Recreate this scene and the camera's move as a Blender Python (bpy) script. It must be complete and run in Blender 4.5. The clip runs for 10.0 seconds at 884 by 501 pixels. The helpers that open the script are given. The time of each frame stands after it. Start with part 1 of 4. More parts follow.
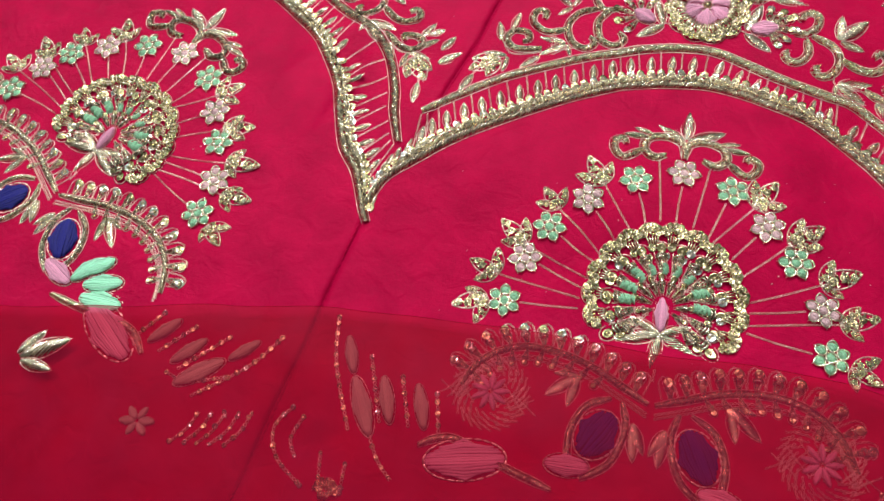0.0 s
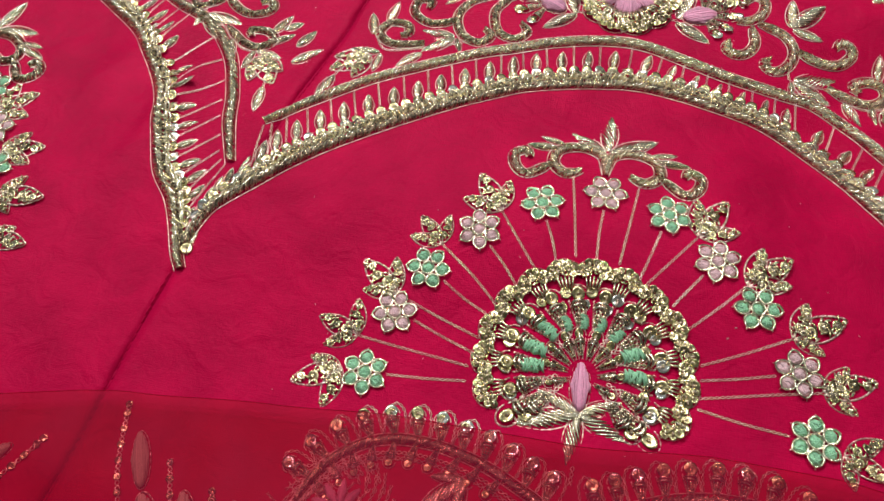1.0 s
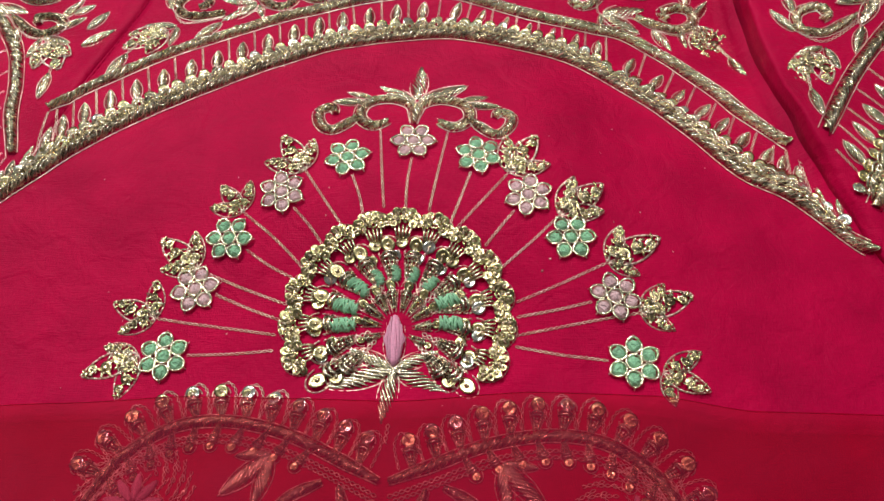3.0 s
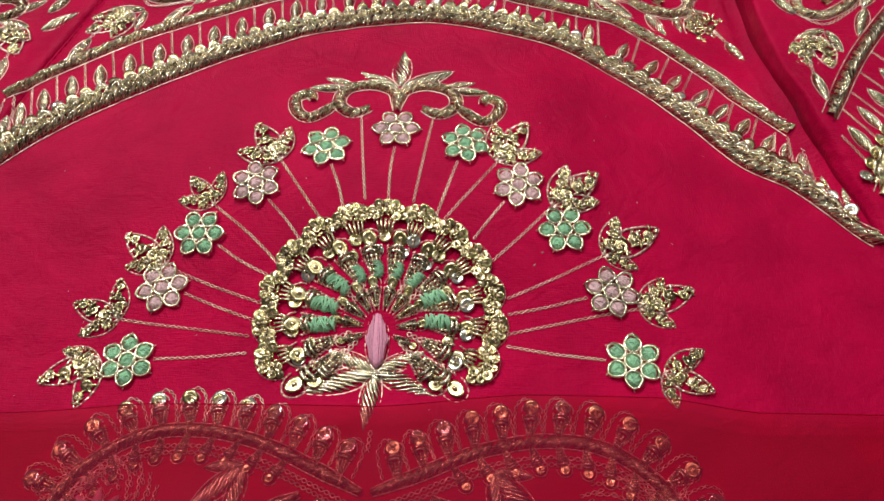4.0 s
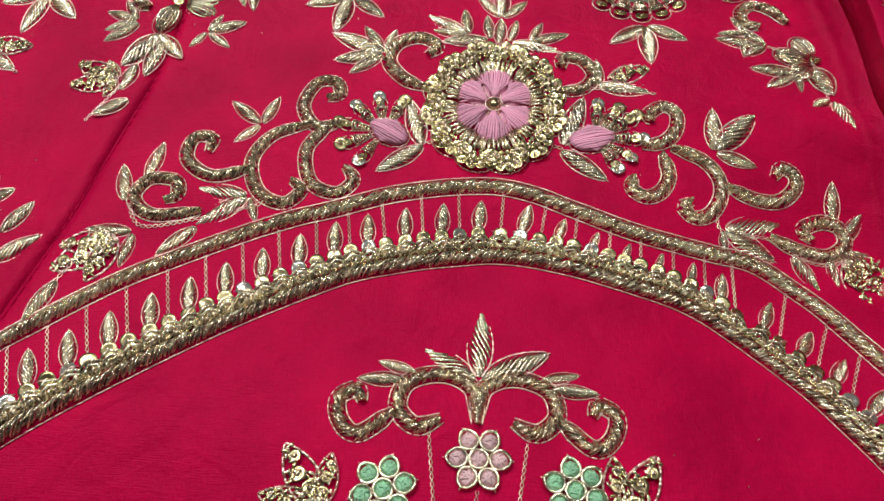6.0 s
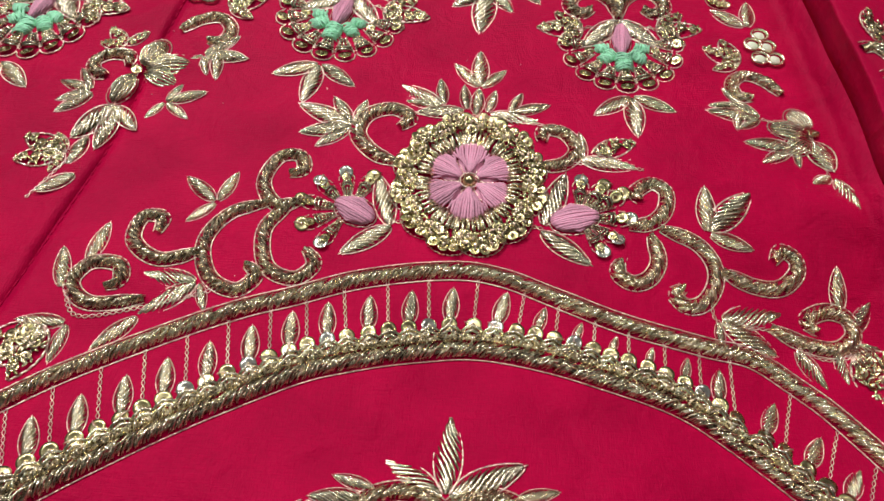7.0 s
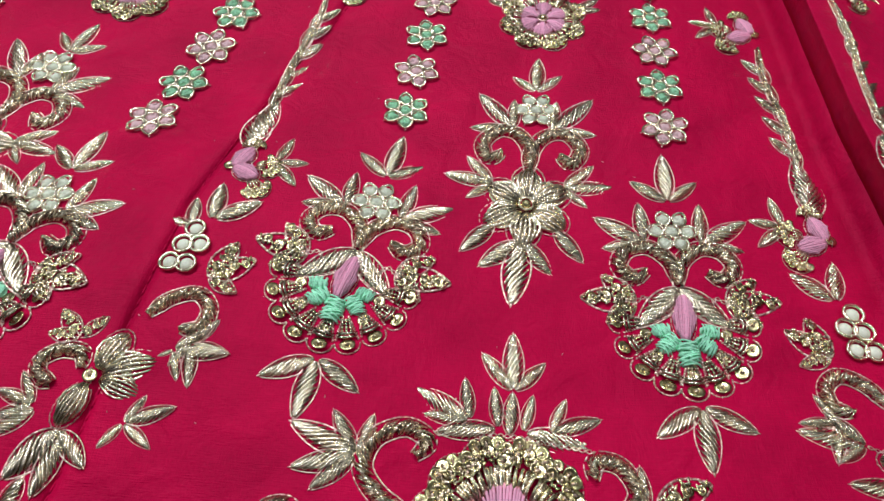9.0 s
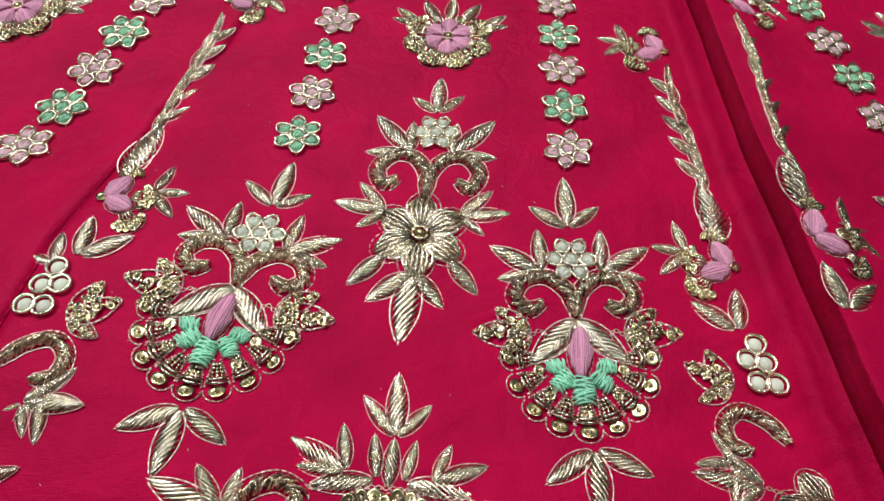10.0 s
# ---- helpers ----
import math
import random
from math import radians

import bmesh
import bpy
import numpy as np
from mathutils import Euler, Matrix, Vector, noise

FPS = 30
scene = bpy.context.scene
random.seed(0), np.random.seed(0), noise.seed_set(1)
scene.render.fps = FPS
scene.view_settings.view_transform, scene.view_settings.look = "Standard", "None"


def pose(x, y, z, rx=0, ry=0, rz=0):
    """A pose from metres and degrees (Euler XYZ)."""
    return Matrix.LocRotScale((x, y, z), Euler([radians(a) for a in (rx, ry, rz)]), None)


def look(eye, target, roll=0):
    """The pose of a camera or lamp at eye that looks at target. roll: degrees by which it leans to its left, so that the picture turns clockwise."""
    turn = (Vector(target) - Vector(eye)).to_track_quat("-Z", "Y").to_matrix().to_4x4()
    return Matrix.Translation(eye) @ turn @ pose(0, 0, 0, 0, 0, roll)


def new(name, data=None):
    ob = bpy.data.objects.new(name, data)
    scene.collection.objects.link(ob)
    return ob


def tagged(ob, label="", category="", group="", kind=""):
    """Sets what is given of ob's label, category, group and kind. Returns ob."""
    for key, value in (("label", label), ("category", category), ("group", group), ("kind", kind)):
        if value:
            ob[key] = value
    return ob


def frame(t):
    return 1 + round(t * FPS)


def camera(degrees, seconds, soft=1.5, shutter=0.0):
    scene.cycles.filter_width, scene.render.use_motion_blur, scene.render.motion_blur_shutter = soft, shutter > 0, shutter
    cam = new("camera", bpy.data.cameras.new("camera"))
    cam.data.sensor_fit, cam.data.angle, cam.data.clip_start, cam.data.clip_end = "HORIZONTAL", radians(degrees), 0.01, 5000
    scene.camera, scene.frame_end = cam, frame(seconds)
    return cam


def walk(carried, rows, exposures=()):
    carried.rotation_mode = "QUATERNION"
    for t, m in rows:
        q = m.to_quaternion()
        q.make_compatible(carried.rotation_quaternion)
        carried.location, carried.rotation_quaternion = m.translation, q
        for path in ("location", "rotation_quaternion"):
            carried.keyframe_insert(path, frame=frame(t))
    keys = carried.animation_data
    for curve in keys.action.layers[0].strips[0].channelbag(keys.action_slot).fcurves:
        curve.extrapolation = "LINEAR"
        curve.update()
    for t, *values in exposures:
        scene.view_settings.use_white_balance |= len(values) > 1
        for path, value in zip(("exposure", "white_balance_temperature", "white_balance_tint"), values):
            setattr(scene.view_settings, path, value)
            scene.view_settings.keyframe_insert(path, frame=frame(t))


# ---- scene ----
cam = camera(66.0, 10.0, soft=1.45)
PATH = [
    (0, (-0.04511, -0.10584, 0.30119), (-0.08188, -0.03438, 0.11805), -14.61),
    (0.5, (-0.01355, -0.05833, 0.25251), (-0.04149, 0.02525, 0.07298), -7.99),
    (1, (-0.01980, -0.06567, 0.21626), (-0.04791, 0.02246, 0.03894), -7.45),
    (1.5, (-0.01294, -0.06712, 0.20501), (-0.03886, 0.02219, 0.02795), -7.32),
    (2, (0.00102, -0.07012, 0.19714), (-0.02103, 0.02153, 0.02075), -7.12),
    (2.5, (0.01960, -0.07200, 0.19763), (0.00125, 0.02007, 0.02103), -7.39),
    (2.7, (0.02345, -0.07185, 0.19649), (0.00801, 0.02113, 0.02009), -6.52),
    (3.8, (0.03133, -0.06782, 0.18085), (0.02023, 0.02668, 0.00494), -5.02),
    (4, (0.02637, -0.06656, 0.17982), (0.01731, 0.02762, 0.00362), -3.96),
    (4.5, (0.01876, -0.05548, 0.17979), (0.00899, 0.03875, 0.00365), -4.28),
    (5, (0.00782, -0.03443, 0.17636), (0.00083, 0.06043, 0.00043), -1.75),
    (5.5, (-0.00313, 0.00259, 0.16818), (-0.00739, 0.09404, -0.00963), 0.43),
    (6, (-0.00702, 0.04481, 0.16957), (-0.01121, 0.13396, -0.00941), 0.49),
    (6.2, (-0.00448, 0.04809, 0.16390), (-0.00943, 0.14544, -0.01074), 0.41),
    (7.3, (0.00040, 0.06674, 0.15702), (-0.00387, 0.16854, -0.01508), 0.94),
    (7.5, (0.00012, 0.06830, 0.15486), (-0.00388, 0.17032, -0.01712), 1.10),
    (8, (-0.01535, 0.10364, 0.16406), (-0.01942, 0.20549, -0.00801), 1.16),
    (8.5, (-0.02357, 0.13574, 0.17089), (-0.02990, 0.24004, 0.00036), 0.06),
    (9, (-0.01034, 0.15409, 0.16642), (-0.01677, 0.26203, -0.00183), 0.36),
    (9.5, (0.01402, 0.16260, 0.16273), (0.01159, 0.27290, -0.00409), 1.78),
    (10, (0.01325, 0.16672, 0.16029), (0.01443, 0.27760, -0.00615), 2.63),
]
walk(cam, [(t, look(eye, target, roll)) for t, eye, target, roll in PATH], exposures=[(0.0, -0.05, 6350, 10), (0.5, -0.15, 6400, 10), (1.0, -0.22, 6450, 10), (2.5, -0.25, 6500, 10), (4.0, -0.3, 6800, 10), (6.0, -0.36, 6600, 10), (7.5, -0.36, 6700, 10), (8.0, -0.34, 6300, 10), (8.5, -0.46, 6050, 10), (9.0, -0.48, 6000, 10), (10.0, -0.48, 6150, 10)])

# ---- light: unseen area lamps, added over a cloth that is laid out flat ----
world = bpy.data.worlds.new("world")
scene.world = world
world.use_nodes = True
world.node_tree.nodes["Background"].inputs[0].default_value = (0.9, 0.95, 1.0, 1)
world.node_tree.nodes["Background"].inputs[1].default_value = 0.05


def area_lamp(name, at, aim, sx, sy, watts, colour):
    lamp = bpy.data.lights.new(name, "AREA")
    lamp.shape, lamp.size, lamp.size_y, lamp.energy, lamp.color = "RECTANGLE", sx, sy, watts, colour
    ob = new(name, lamp)
    ob.matrix_world = look(at, aim)
    return ob


# added low lamp, no known fitting: its falloff dims the cloth towards the hem
area_lamp("gradient_lamp", (-0.2, 0.95, 1.1), (0.0, 0.2, 0), 0.4, 0.14, 11, (1.0, 0.97, 0.95))
# fill light added from the right to lift the gold near the front
area_lamp("right_fill_lamp", (0.8, 0.3, 2.2), (0.1, 0.2, 0), 0.2, 0.6, 13, (1.0, 0.96, 0.92))
# second added lamp, set low so the left side is brighter than the right
area_lamp("gradient_lamp", (-0.95, 0.6, 1.5), (-0.2, 0.2, 0), 0.45, 0.15, 17, (1.0, 0.97, 0.96))


# ---- materials ----
def material(name, colour, rough=0.5, metal=0.0, vary=0.15, size=300.0, bump=0.0, bump_size=900.0, sheen=0.0, hue=0.0, spec=0.5):
    m = bpy.data.materials.new(name)
    m.use_nodes = True
    nt = m.node_tree
    b = nt.nodes["Principled BSDF"]
    b.inputs["Metallic"].default_value, b.inputs["Specular IOR Level"].default_value = metal, spec
    co = nt.nodes.new("ShaderNodeTexCoord")
    geo = nt.nodes.new("ShaderNodeNewGeometry")
    info = nt.nodes.new("ShaderNodeObjectInfo")
    n1 = nt.nodes.new("ShaderNodeTexNoise")
    n1.inputs["Scale"].default_value, n1.inputs["Detail"].default_value = size, 3
    nt.links.new(geo.outputs["Position"], n1.inputs["Vector"])
    add = nt.nodes.new("ShaderNodeMath")
    add.operation = "ADD"
    isl = nt.nodes.new("ShaderNodeMath")
    isl.operation = "MULTIPLY_ADD"
    nt.links.new(geo.outputs["Random Per Island"], isl.inputs[0])
    isl.inputs[1].default_value = 0.6
    nt.links.new(n1.outputs["Fac"], isl.inputs[2])
    nt.links.new(isl.outputs[0], add.inputs[0])
    mul = nt.nodes.new("ShaderNodeMath")
    mul.operation = "MULTIPLY"
    mul.inputs[1].default_value = 0.35
    nt.links.new(info.outputs["Random"], mul.inputs[0])
    nt.links.new(mul.outputs[0], add.inputs[1])
    ramp = nt.nodes.new("ShaderNodeMapRange")
    ramp.inputs["From Min"].default_value, ramp.inputs["From Max"].default_value = 0.4, 1.25
    ramp.inputs["To Min"].default_value, ramp.inputs["To Max"].default_value = 1 - vary, 1 + vary
    nt.links.new(add.outputs[0], ramp.inputs["Value"])
    hsv = nt.nodes.new("ShaderNodeHueSaturation")
    hsv.inputs["Color"].default_value = (*colour, 1)
    nt.links.new(ramp.outputs[0], hsv.inputs["Value"])
    if hue:
        hr = nt.nodes.new("ShaderNodeMapRange")
        hr.inputs["To Min"].default_value, hr.inputs["To Max"].default_value = 0.5 - hue, 0.5 + hue
        nt.links.new(geo.outputs["Random Per Island"], hr.inputs["Value"])
        nt.links.new(hr.outputs[0], hsv.inputs["Hue"])
    nt.links.new(hsv.outputs[0], b.inputs["Base Color"])
    rr = nt.nodes.new("ShaderNodeMapRange")
    rr.inputs["To Min"].default_value, rr.inputs["To Max"].default_value = rough * 0.75, min(1, rough * 1.3)
    nt.links.new(n1.outputs["Fac"], rr.inputs["Value"])
    nt.links.new(rr.outputs[0], b.inputs["Roughness"])
    if sheen:
        b.inputs["Sheen Weight"].default_value, b.inputs["Sheen Roughness"].default_value = sheen, 0.45
        b.inputs["Sheen Tint"].default_value = (1.0, 0.25, 0.45, 1)
    if bump:
        n2 = nt.nodes.new("ShaderNodeTexNoise")
        n2.inputs["Scale"].default_value, n2.inputs["Detail"].default_value = bump_size, 2
        nt.links.new(geo.outputs["Position"], n2.inputs["Vector"])
        bp = nt.nodes.new("ShaderNodeBump")
        bp.inputs["Strength"].default_value, bp.inputs["Distance"].default_value = bump, 0.0004
        nt.links.new(n2.outputs["Fac"], bp.inputs["Height"])
        nt.links.new(bp.outputs[0], b.inputs["Normal"])
    return m


def silk_material(name, colour):
    """Crimson silk satin: fine crossed weave, slubs along the weft, soft sheen."""
    m = bpy.data.materials.new(name)
    m.use_nodes = True
    nt = m.node_tree
    b = nt.nodes["Principled BSDF"]
    geo = nt.nodes.new("ShaderNodeNewGeometry")
    big = nt.nodes.new("ShaderNodeTexNoise")
    big.inputs["Scale"].default_value, big.inputs["Detail"].default_value = 42, 9
    nt.links.new(geo.outputs["Position"], big.inputs["Vector"])
    warp = nt.nodes.new("ShaderNodeMapping")
    warp.inputs["Scale"].default_value = (300, 3200, 300)
    warp.inputs["Rotation"].default_value = (0, 0, 0.12)
    nt.links.new(geo.outputs["Position"], warp.inputs["Vector"])
    slub = nt.nodes.new("ShaderNodeTexNoise")
    slub.inputs["Scale"].default_value, slub.inputs["Detail"].default_value = 1.0, 2
    nt.links.new(warp.outputs[0], slub.inputs["Vector"])
    weft = nt.nodes.new("ShaderNodeMapping")
    weft.inputs["Scale"].default_value = (3600, 500, 300)
    weft.inputs["Rotation"].default_value = (0, 0, 0.12)
    nt.links.new(geo.outputs["Position"], weft.inputs["Vector"])
    slub2 = nt.nodes.new("ShaderNodeTexNoise")
    slub2.inputs["Scale"].default_value = 1.0
    nt.links.new(weft.outputs[0], slub2.inputs["Vector"])
    mix = nt.nodes.new("ShaderNodeMath")
    mix.operation = "ADD"
    nt.links.new(slub.outputs["Fac"], mix.inputs[0])
    nt.links.new(slub2.outputs["Fac"], mix.inputs[1])
    tot = nt.nodes.new("ShaderNodeMath")
    tot.operation = "MULTIPLY_ADD"
    tot.inputs[1].default_value = 0.35
    nt.links.new(mix.outputs[0], tot.inputs[0])
    nt.links.new(big.outputs["Fac"], tot.inputs[2])
    ramp = nt.nodes.new("ShaderNodeMapRange")
    ramp.inputs["From Min"].default_value, ramp.inputs["From Max"].default_value = 0.55, 1.15
    ramp.inputs["To Min"].default_value, ramp.inputs["To Max"].default_value = 0.7, 1.2
    nt.links.new(tot.outputs[0], ramp.inputs["Value"])
    hsv = nt.nodes.new("ShaderNodeHueSaturation")
    hsv.inputs["Color"].default_value = (*colour, 1)
    nt.links.new(ramp.outputs[0], hsv.inputs["Value"])
    nt.links.new(hsv.outputs[0], b.inputs["Base Color"])
    b.inputs["Roughness"].default_value, b.inputs["Specular IOR Level"].default_value = 0.42, 0.22
    b.inputs["Specular Tint"].default_value = (1.0, 0.12, 0.3, 1)
    b.inputs["Sheen Weight"].default_value, b.inputs["Sheen Roughness"].default_value = 0.12, 0.4
    b.inputs["Sheen Tint"].default_value = (1.0, 0.05, 0.3, 1)
    bp = nt.nodes.new("ShaderNodeBump")
    bp.inputs["Strength"].default_value, bp.inputs["Distance"].default_value = 0.5, 0.0003
    nt.links.new(mix.outputs[0], bp.inputs["Height"])
    pucker = nt.nodes.new("ShaderNodeTexNoise")
    pucker.inputs["Scale"].default_value, pucker.inputs["Detail"].default_value = 85, 4
    pucker.inputs["Distortion"].default_value = 0.8
    nt.links.new(geo.outputs["Position"], pucker.inputs["Vector"])
    soft_bump = nt.nodes.new("ShaderNodeBump")
    soft_bump.inputs["Strength"].default_value, soft_bump.inputs["Distance"].default_value = 0.5, 0.0022
    nt.links.new(pucker.outputs["Fac"], soft_bump.inputs["Height"])
    nt.links.new(soft_bump.outputs[0], bp.inputs["Normal"])
    nt.links.new(bp.outputs[0], b.inputs["Normal"])
    return m


def veil_material():
    """Sheer crimson net: see-through threads, most of the light passes tinted."""
    m = bpy.data.materials.new("sheer_net")
    m.use_nodes = True
    nt = m.node_tree
    b = nt.nodes["Principled BSDF"]
    b.inputs["Base Color"].default_value = (0.44, 0.002, 0.055, 1)
    b.inputs["Roughness"].default_value, b.inputs["Specular IOR Level"].default_value = 0.6, 0.2
    tr = nt.nodes.new("ShaderNodeBsdfTransparent")
    tr.inputs["Color"].default_value = (0.88, 0.46, 0.5, 1)
    geo = nt.nodes.new("ShaderNodeNewGeometry")
    n = nt.nodes.new("ShaderNodeTexNoise")
    n.inputs["Scale"].default_value = 60
    nt.links.new(geo.outputs["Position"], n.inputs["Vector"])
    r = nt.nodes.new("ShaderNodeMapRange")
    r.inputs["To Min"].default_value, r.inputs["To Max"].default_value = 0.15, 0.4
    nt.links.new(n.outputs["Fac"], r.inputs["Value"])
    mx = nt.nodes.new("ShaderNodeMixShader")
    nt.links.new(r.outputs[0], mx.inputs[0])
    nt.links.new(tr.outputs[0], mx.inputs[1])
    nt.links.new(b.outputs[0], mx.inputs[2])
    nt.links.new(mx.outputs[0], nt.nodes["Material Output"].inputs["Surface"])
    return m


SILK = silk_material("crimson_silk", (0.49, 0.002, 0.052))
VEIL = veil_material()
GOLD = material("antique_gold_wire", (0.71, 0.65, 0.49), 0.22, 1.0, 0.5, 500, 0.3, 4000, hue=0.012)
DEEP = material("burnished_gold_purl", (0.58, 0.5, 0.36), 0.25, 1.0, 0.7, 700, 0.4, 4000, hue=0.015)
ZARI = material("pale_zari_thread", (0.8, 0.6, 0.53), 0.33, 0.9, 0.45, 900)
SEQUIN = material("gold_sequin", (0.55, 0.49, 0.27), 0.25, 1.0, 0.5, 200, hue=0.025)
PEARLY = material("pearly_sequin", (0.85, 0.86, 0.8), 0.14, 0.9, 0.12, 200, hue=0.06)
MINT = material("mint_floss", (0.36, 0.8, 0.55), 0.6, 0.0, 0.35, 1500, 0.4, 3000)
SAGE = material("green_thread_stuffing", (0.3, 0.62, 0.39), 0.7, 0.0, 0.3, 1500, 0.5, 4000)
PINK = material("pink_floss", (0.69, 0.32, 0.46), 0.5, 0.0, 0.32, 1500, 0.4, 3000)
ROSE = material("dusty_pink_stuffing", (0.72, 0.5, 0.53), 0.65, 0.0, 0.25, 1500, 0.4, 4000)
WHITE = material("greenish_white_stuffing", (0.72, 0.77, 0.63), 0.55, 0.0, 0.2, 1500, 0.4, 4000)
TAN = material("tan_net_patch", (0.52, 0.45, 0.36), 0.7, 0.0, 0.25, 1500, 0.5, 2500)
NAVY = material("navy_velvet", (0.005, 0.006, 0.16), 0.7, 0.0, 0.3, 900, 0.4, 4000)
PLASTER = material("grey_wall_paint", (0.24, 0.235, 0.23), 0.85, 0.0, 0.06, 6, 0.2, 200)
FLOORING = material("grey_floor_tile", (0.35, 0.33, 0.31), 0.5, 0.0, 0.15, 12)
MATS = [GOLD, DEEP, ZARI, SEQUIN, PEARLY, MINT, SAGE, PINK, ROSE, WHITE, NAVY, SILK, VEIL, TAN]
CM = 0.01


# ---- the cloth's shape: heights over the support, all in centimetres ----
def spline(pts, step=0.25):
    """A smooth line through a few control points, in even short steps."""
    p = [Vector((*q, 0)) if len(q) == 2 else Vector(q) for q in pts]
    out = []
    for i in range(len(p) - 1):
        a, b, c, d = p[max(i - 1, 0)], p[i], p[i + 1], p[min(i + 2, len(p) - 1)]
        n = max(2, int((c - b).length / step * 2))
        for k in range(n):
            t = k / n
            out.append(0.5 * (2 * b + (c - a) * t + (2 * a - 5 * b + 4 * c - d) * t * t + (3 * b - a - 3 * c + d) * t ** 3))
    out.append(p[-1])
    even, need = [out[0]], step
    for a, b in zip(out, out[1:]):
        seg = (b - a).length
        pos = 0.0
        while seg - pos >= need and seg > 0:
            pos += need
            even.append(a.lerp(b, pos / seg))
            need = step
        need -= seg - pos
    if (even[-1] - out[-1]).length > step * 0.3:
        even.append(out[-1])
    return even


def piecewise(v, knots):
    if v <= knots[0][0]:
        return knots[0][1]
    for (a, fa), (b, fb) in zip(knots, knots[1:]):
        if v <= b:
            t = (v - a) / (b - a)
            t = t * t * (3 - 2 * t) * 0.5 + t * 0.5
            return fa + (fb - fa) * t
    return knots[-1][1]


SEAM = [(-25, -19.5), (-10, -16.6), (-3.1, -15.7), (2.7, -14.9), (9.2, -12.75), (14.8, -11.5), (20.2, -10.3), (26.9, -9.4), (32.2, -7.95), (36.2, -6.3), (60, 3)]
VALLEY = [(-25, 20), (0, 16.0), (4, 14.1), (5.9, 13.4), (7.8, 12.85), (9.7, 12.45), (12.5, 12.2), (15, 11.9), (20.5, 11.5), (24, 11.1), (27, 10.75), (31, 10.2), (35.5, 9.95), (39, 9.7), (60, 7.4)]
RISE = [(-5, 0.05), (4, 0.4), (8, 0.8), (14, 1.2), (24, 1.6), (45, 1.8)]
CREASES = [(-17.6, 9.5, 1.25, 3.0, 0.35, 0.55), (-19.5, 12.5, 0.9, 3.5, 0.25, 0.8), (-21.5, 4.5, 0.5, 4, 0.12, 1.2), (11.6, 17.5, -0.35, 3.2, 0.28, 0.7), (12.5, 9.5, -0.9, 4, 0.25, 0.8), (-8, -6, 0.1, 9, 0.1, 1.5), (3, -9, -0.05, 9, 0.1, 1.3)]


# soft swells and hollows of the cloth on its uneven support: x, y, height
SWELLS = [(-7, 0, -0.33), (1, 0, -0.43), (7, 0, -0.07), (-3, 6, 0.43), (4, 6, 0.38), (-12, 8, 0.47), (0, 11.5, -0.38), (7, 11, -0.3), (11, 13, -0.89), (-9, 17, -0.12), (0, 17.5, -0.13), (7, 17.5, 0.08), (-11, 22, 0.26), (1, 23, -0.27), (7, 24, -0.2), (-10, 27, 0.36), (0, 29, -0.07), (6, 31, 0.13), (-12, 32, -0.33)]


def height(x, y):
    d = x - piecewise(y, VALLEY)
    r = piecewise(y, RISE)
    t = min(max((d + 0.15) / 0.85, 0), 1)
    z = r * t * t * (3 - 2 * t) * (1 + 0.2 * math.exp(-((d - 0.9) / 0.7) ** 2))
    z -= min(max(d - 1.5, 0), 8) * 0.05 * r
    s = x - piecewise(y, SEAM)
    z += 0.045 * math.exp(-((s + 0.25) / 0.35) ** 2) - 0.05 * math.exp(-((s - 0.12) / 0.12) ** 2)
    for cx, cy, ang, length, high, wide in CREASES:
        u = (x - cx) * math.cos(ang) + (y - cy) * math.sin(ang)
        v = -(x - cx) * math.sin(ang) + (y - cy) * math.cos(ang)
        z += high * math.exp(-(u / length) ** 2 - (v / wide) ** 2)
    for cx, cy, swell in SWELLS:
        z += swell * math.exp(-((x - cx) ** 2 + (y - cy) ** 2) / 20.25)
    z += 0.05 * noise.noise(Vector((x * 0.16, y * 0.13, 0))) + 0.04 * noise.noise(Vector((x * 0.5, y * 0.35, 5))) + 0.012 * noise.noise(Vector((x * 1.3, y * 1.1, 8)))
    return z


def lean(d, y):
    """How far the fold at the right leans over its own valley."""
    return -0.85 * piecewise(y, RISE) / 1.6 * math.exp(-((d - 0.95) / 0.5) ** 2)


beyond = {"fold": False}


def rest(x, y):
    """The place along the unfolded cloth of a stitch that lies on the leaning fold."""
    v = piecewise(y, VALLEY)
    if not beyond["fold"] or x - v > 3.5:
        return x
    lo, hi = 0.95, 4.0
    for k in range(20):
        mid = (lo + hi) / 2
        lo, hi = (mid, hi) if mid + lean(mid, y) < x - v else (lo, mid)
    return v + lo


def normal(x, y, e=0.3):
    n = Vector((height(x - e, y) - height(x + e, y), height(x, y - e) - height(x, y + e), 2 * e)).normalized()
    return n


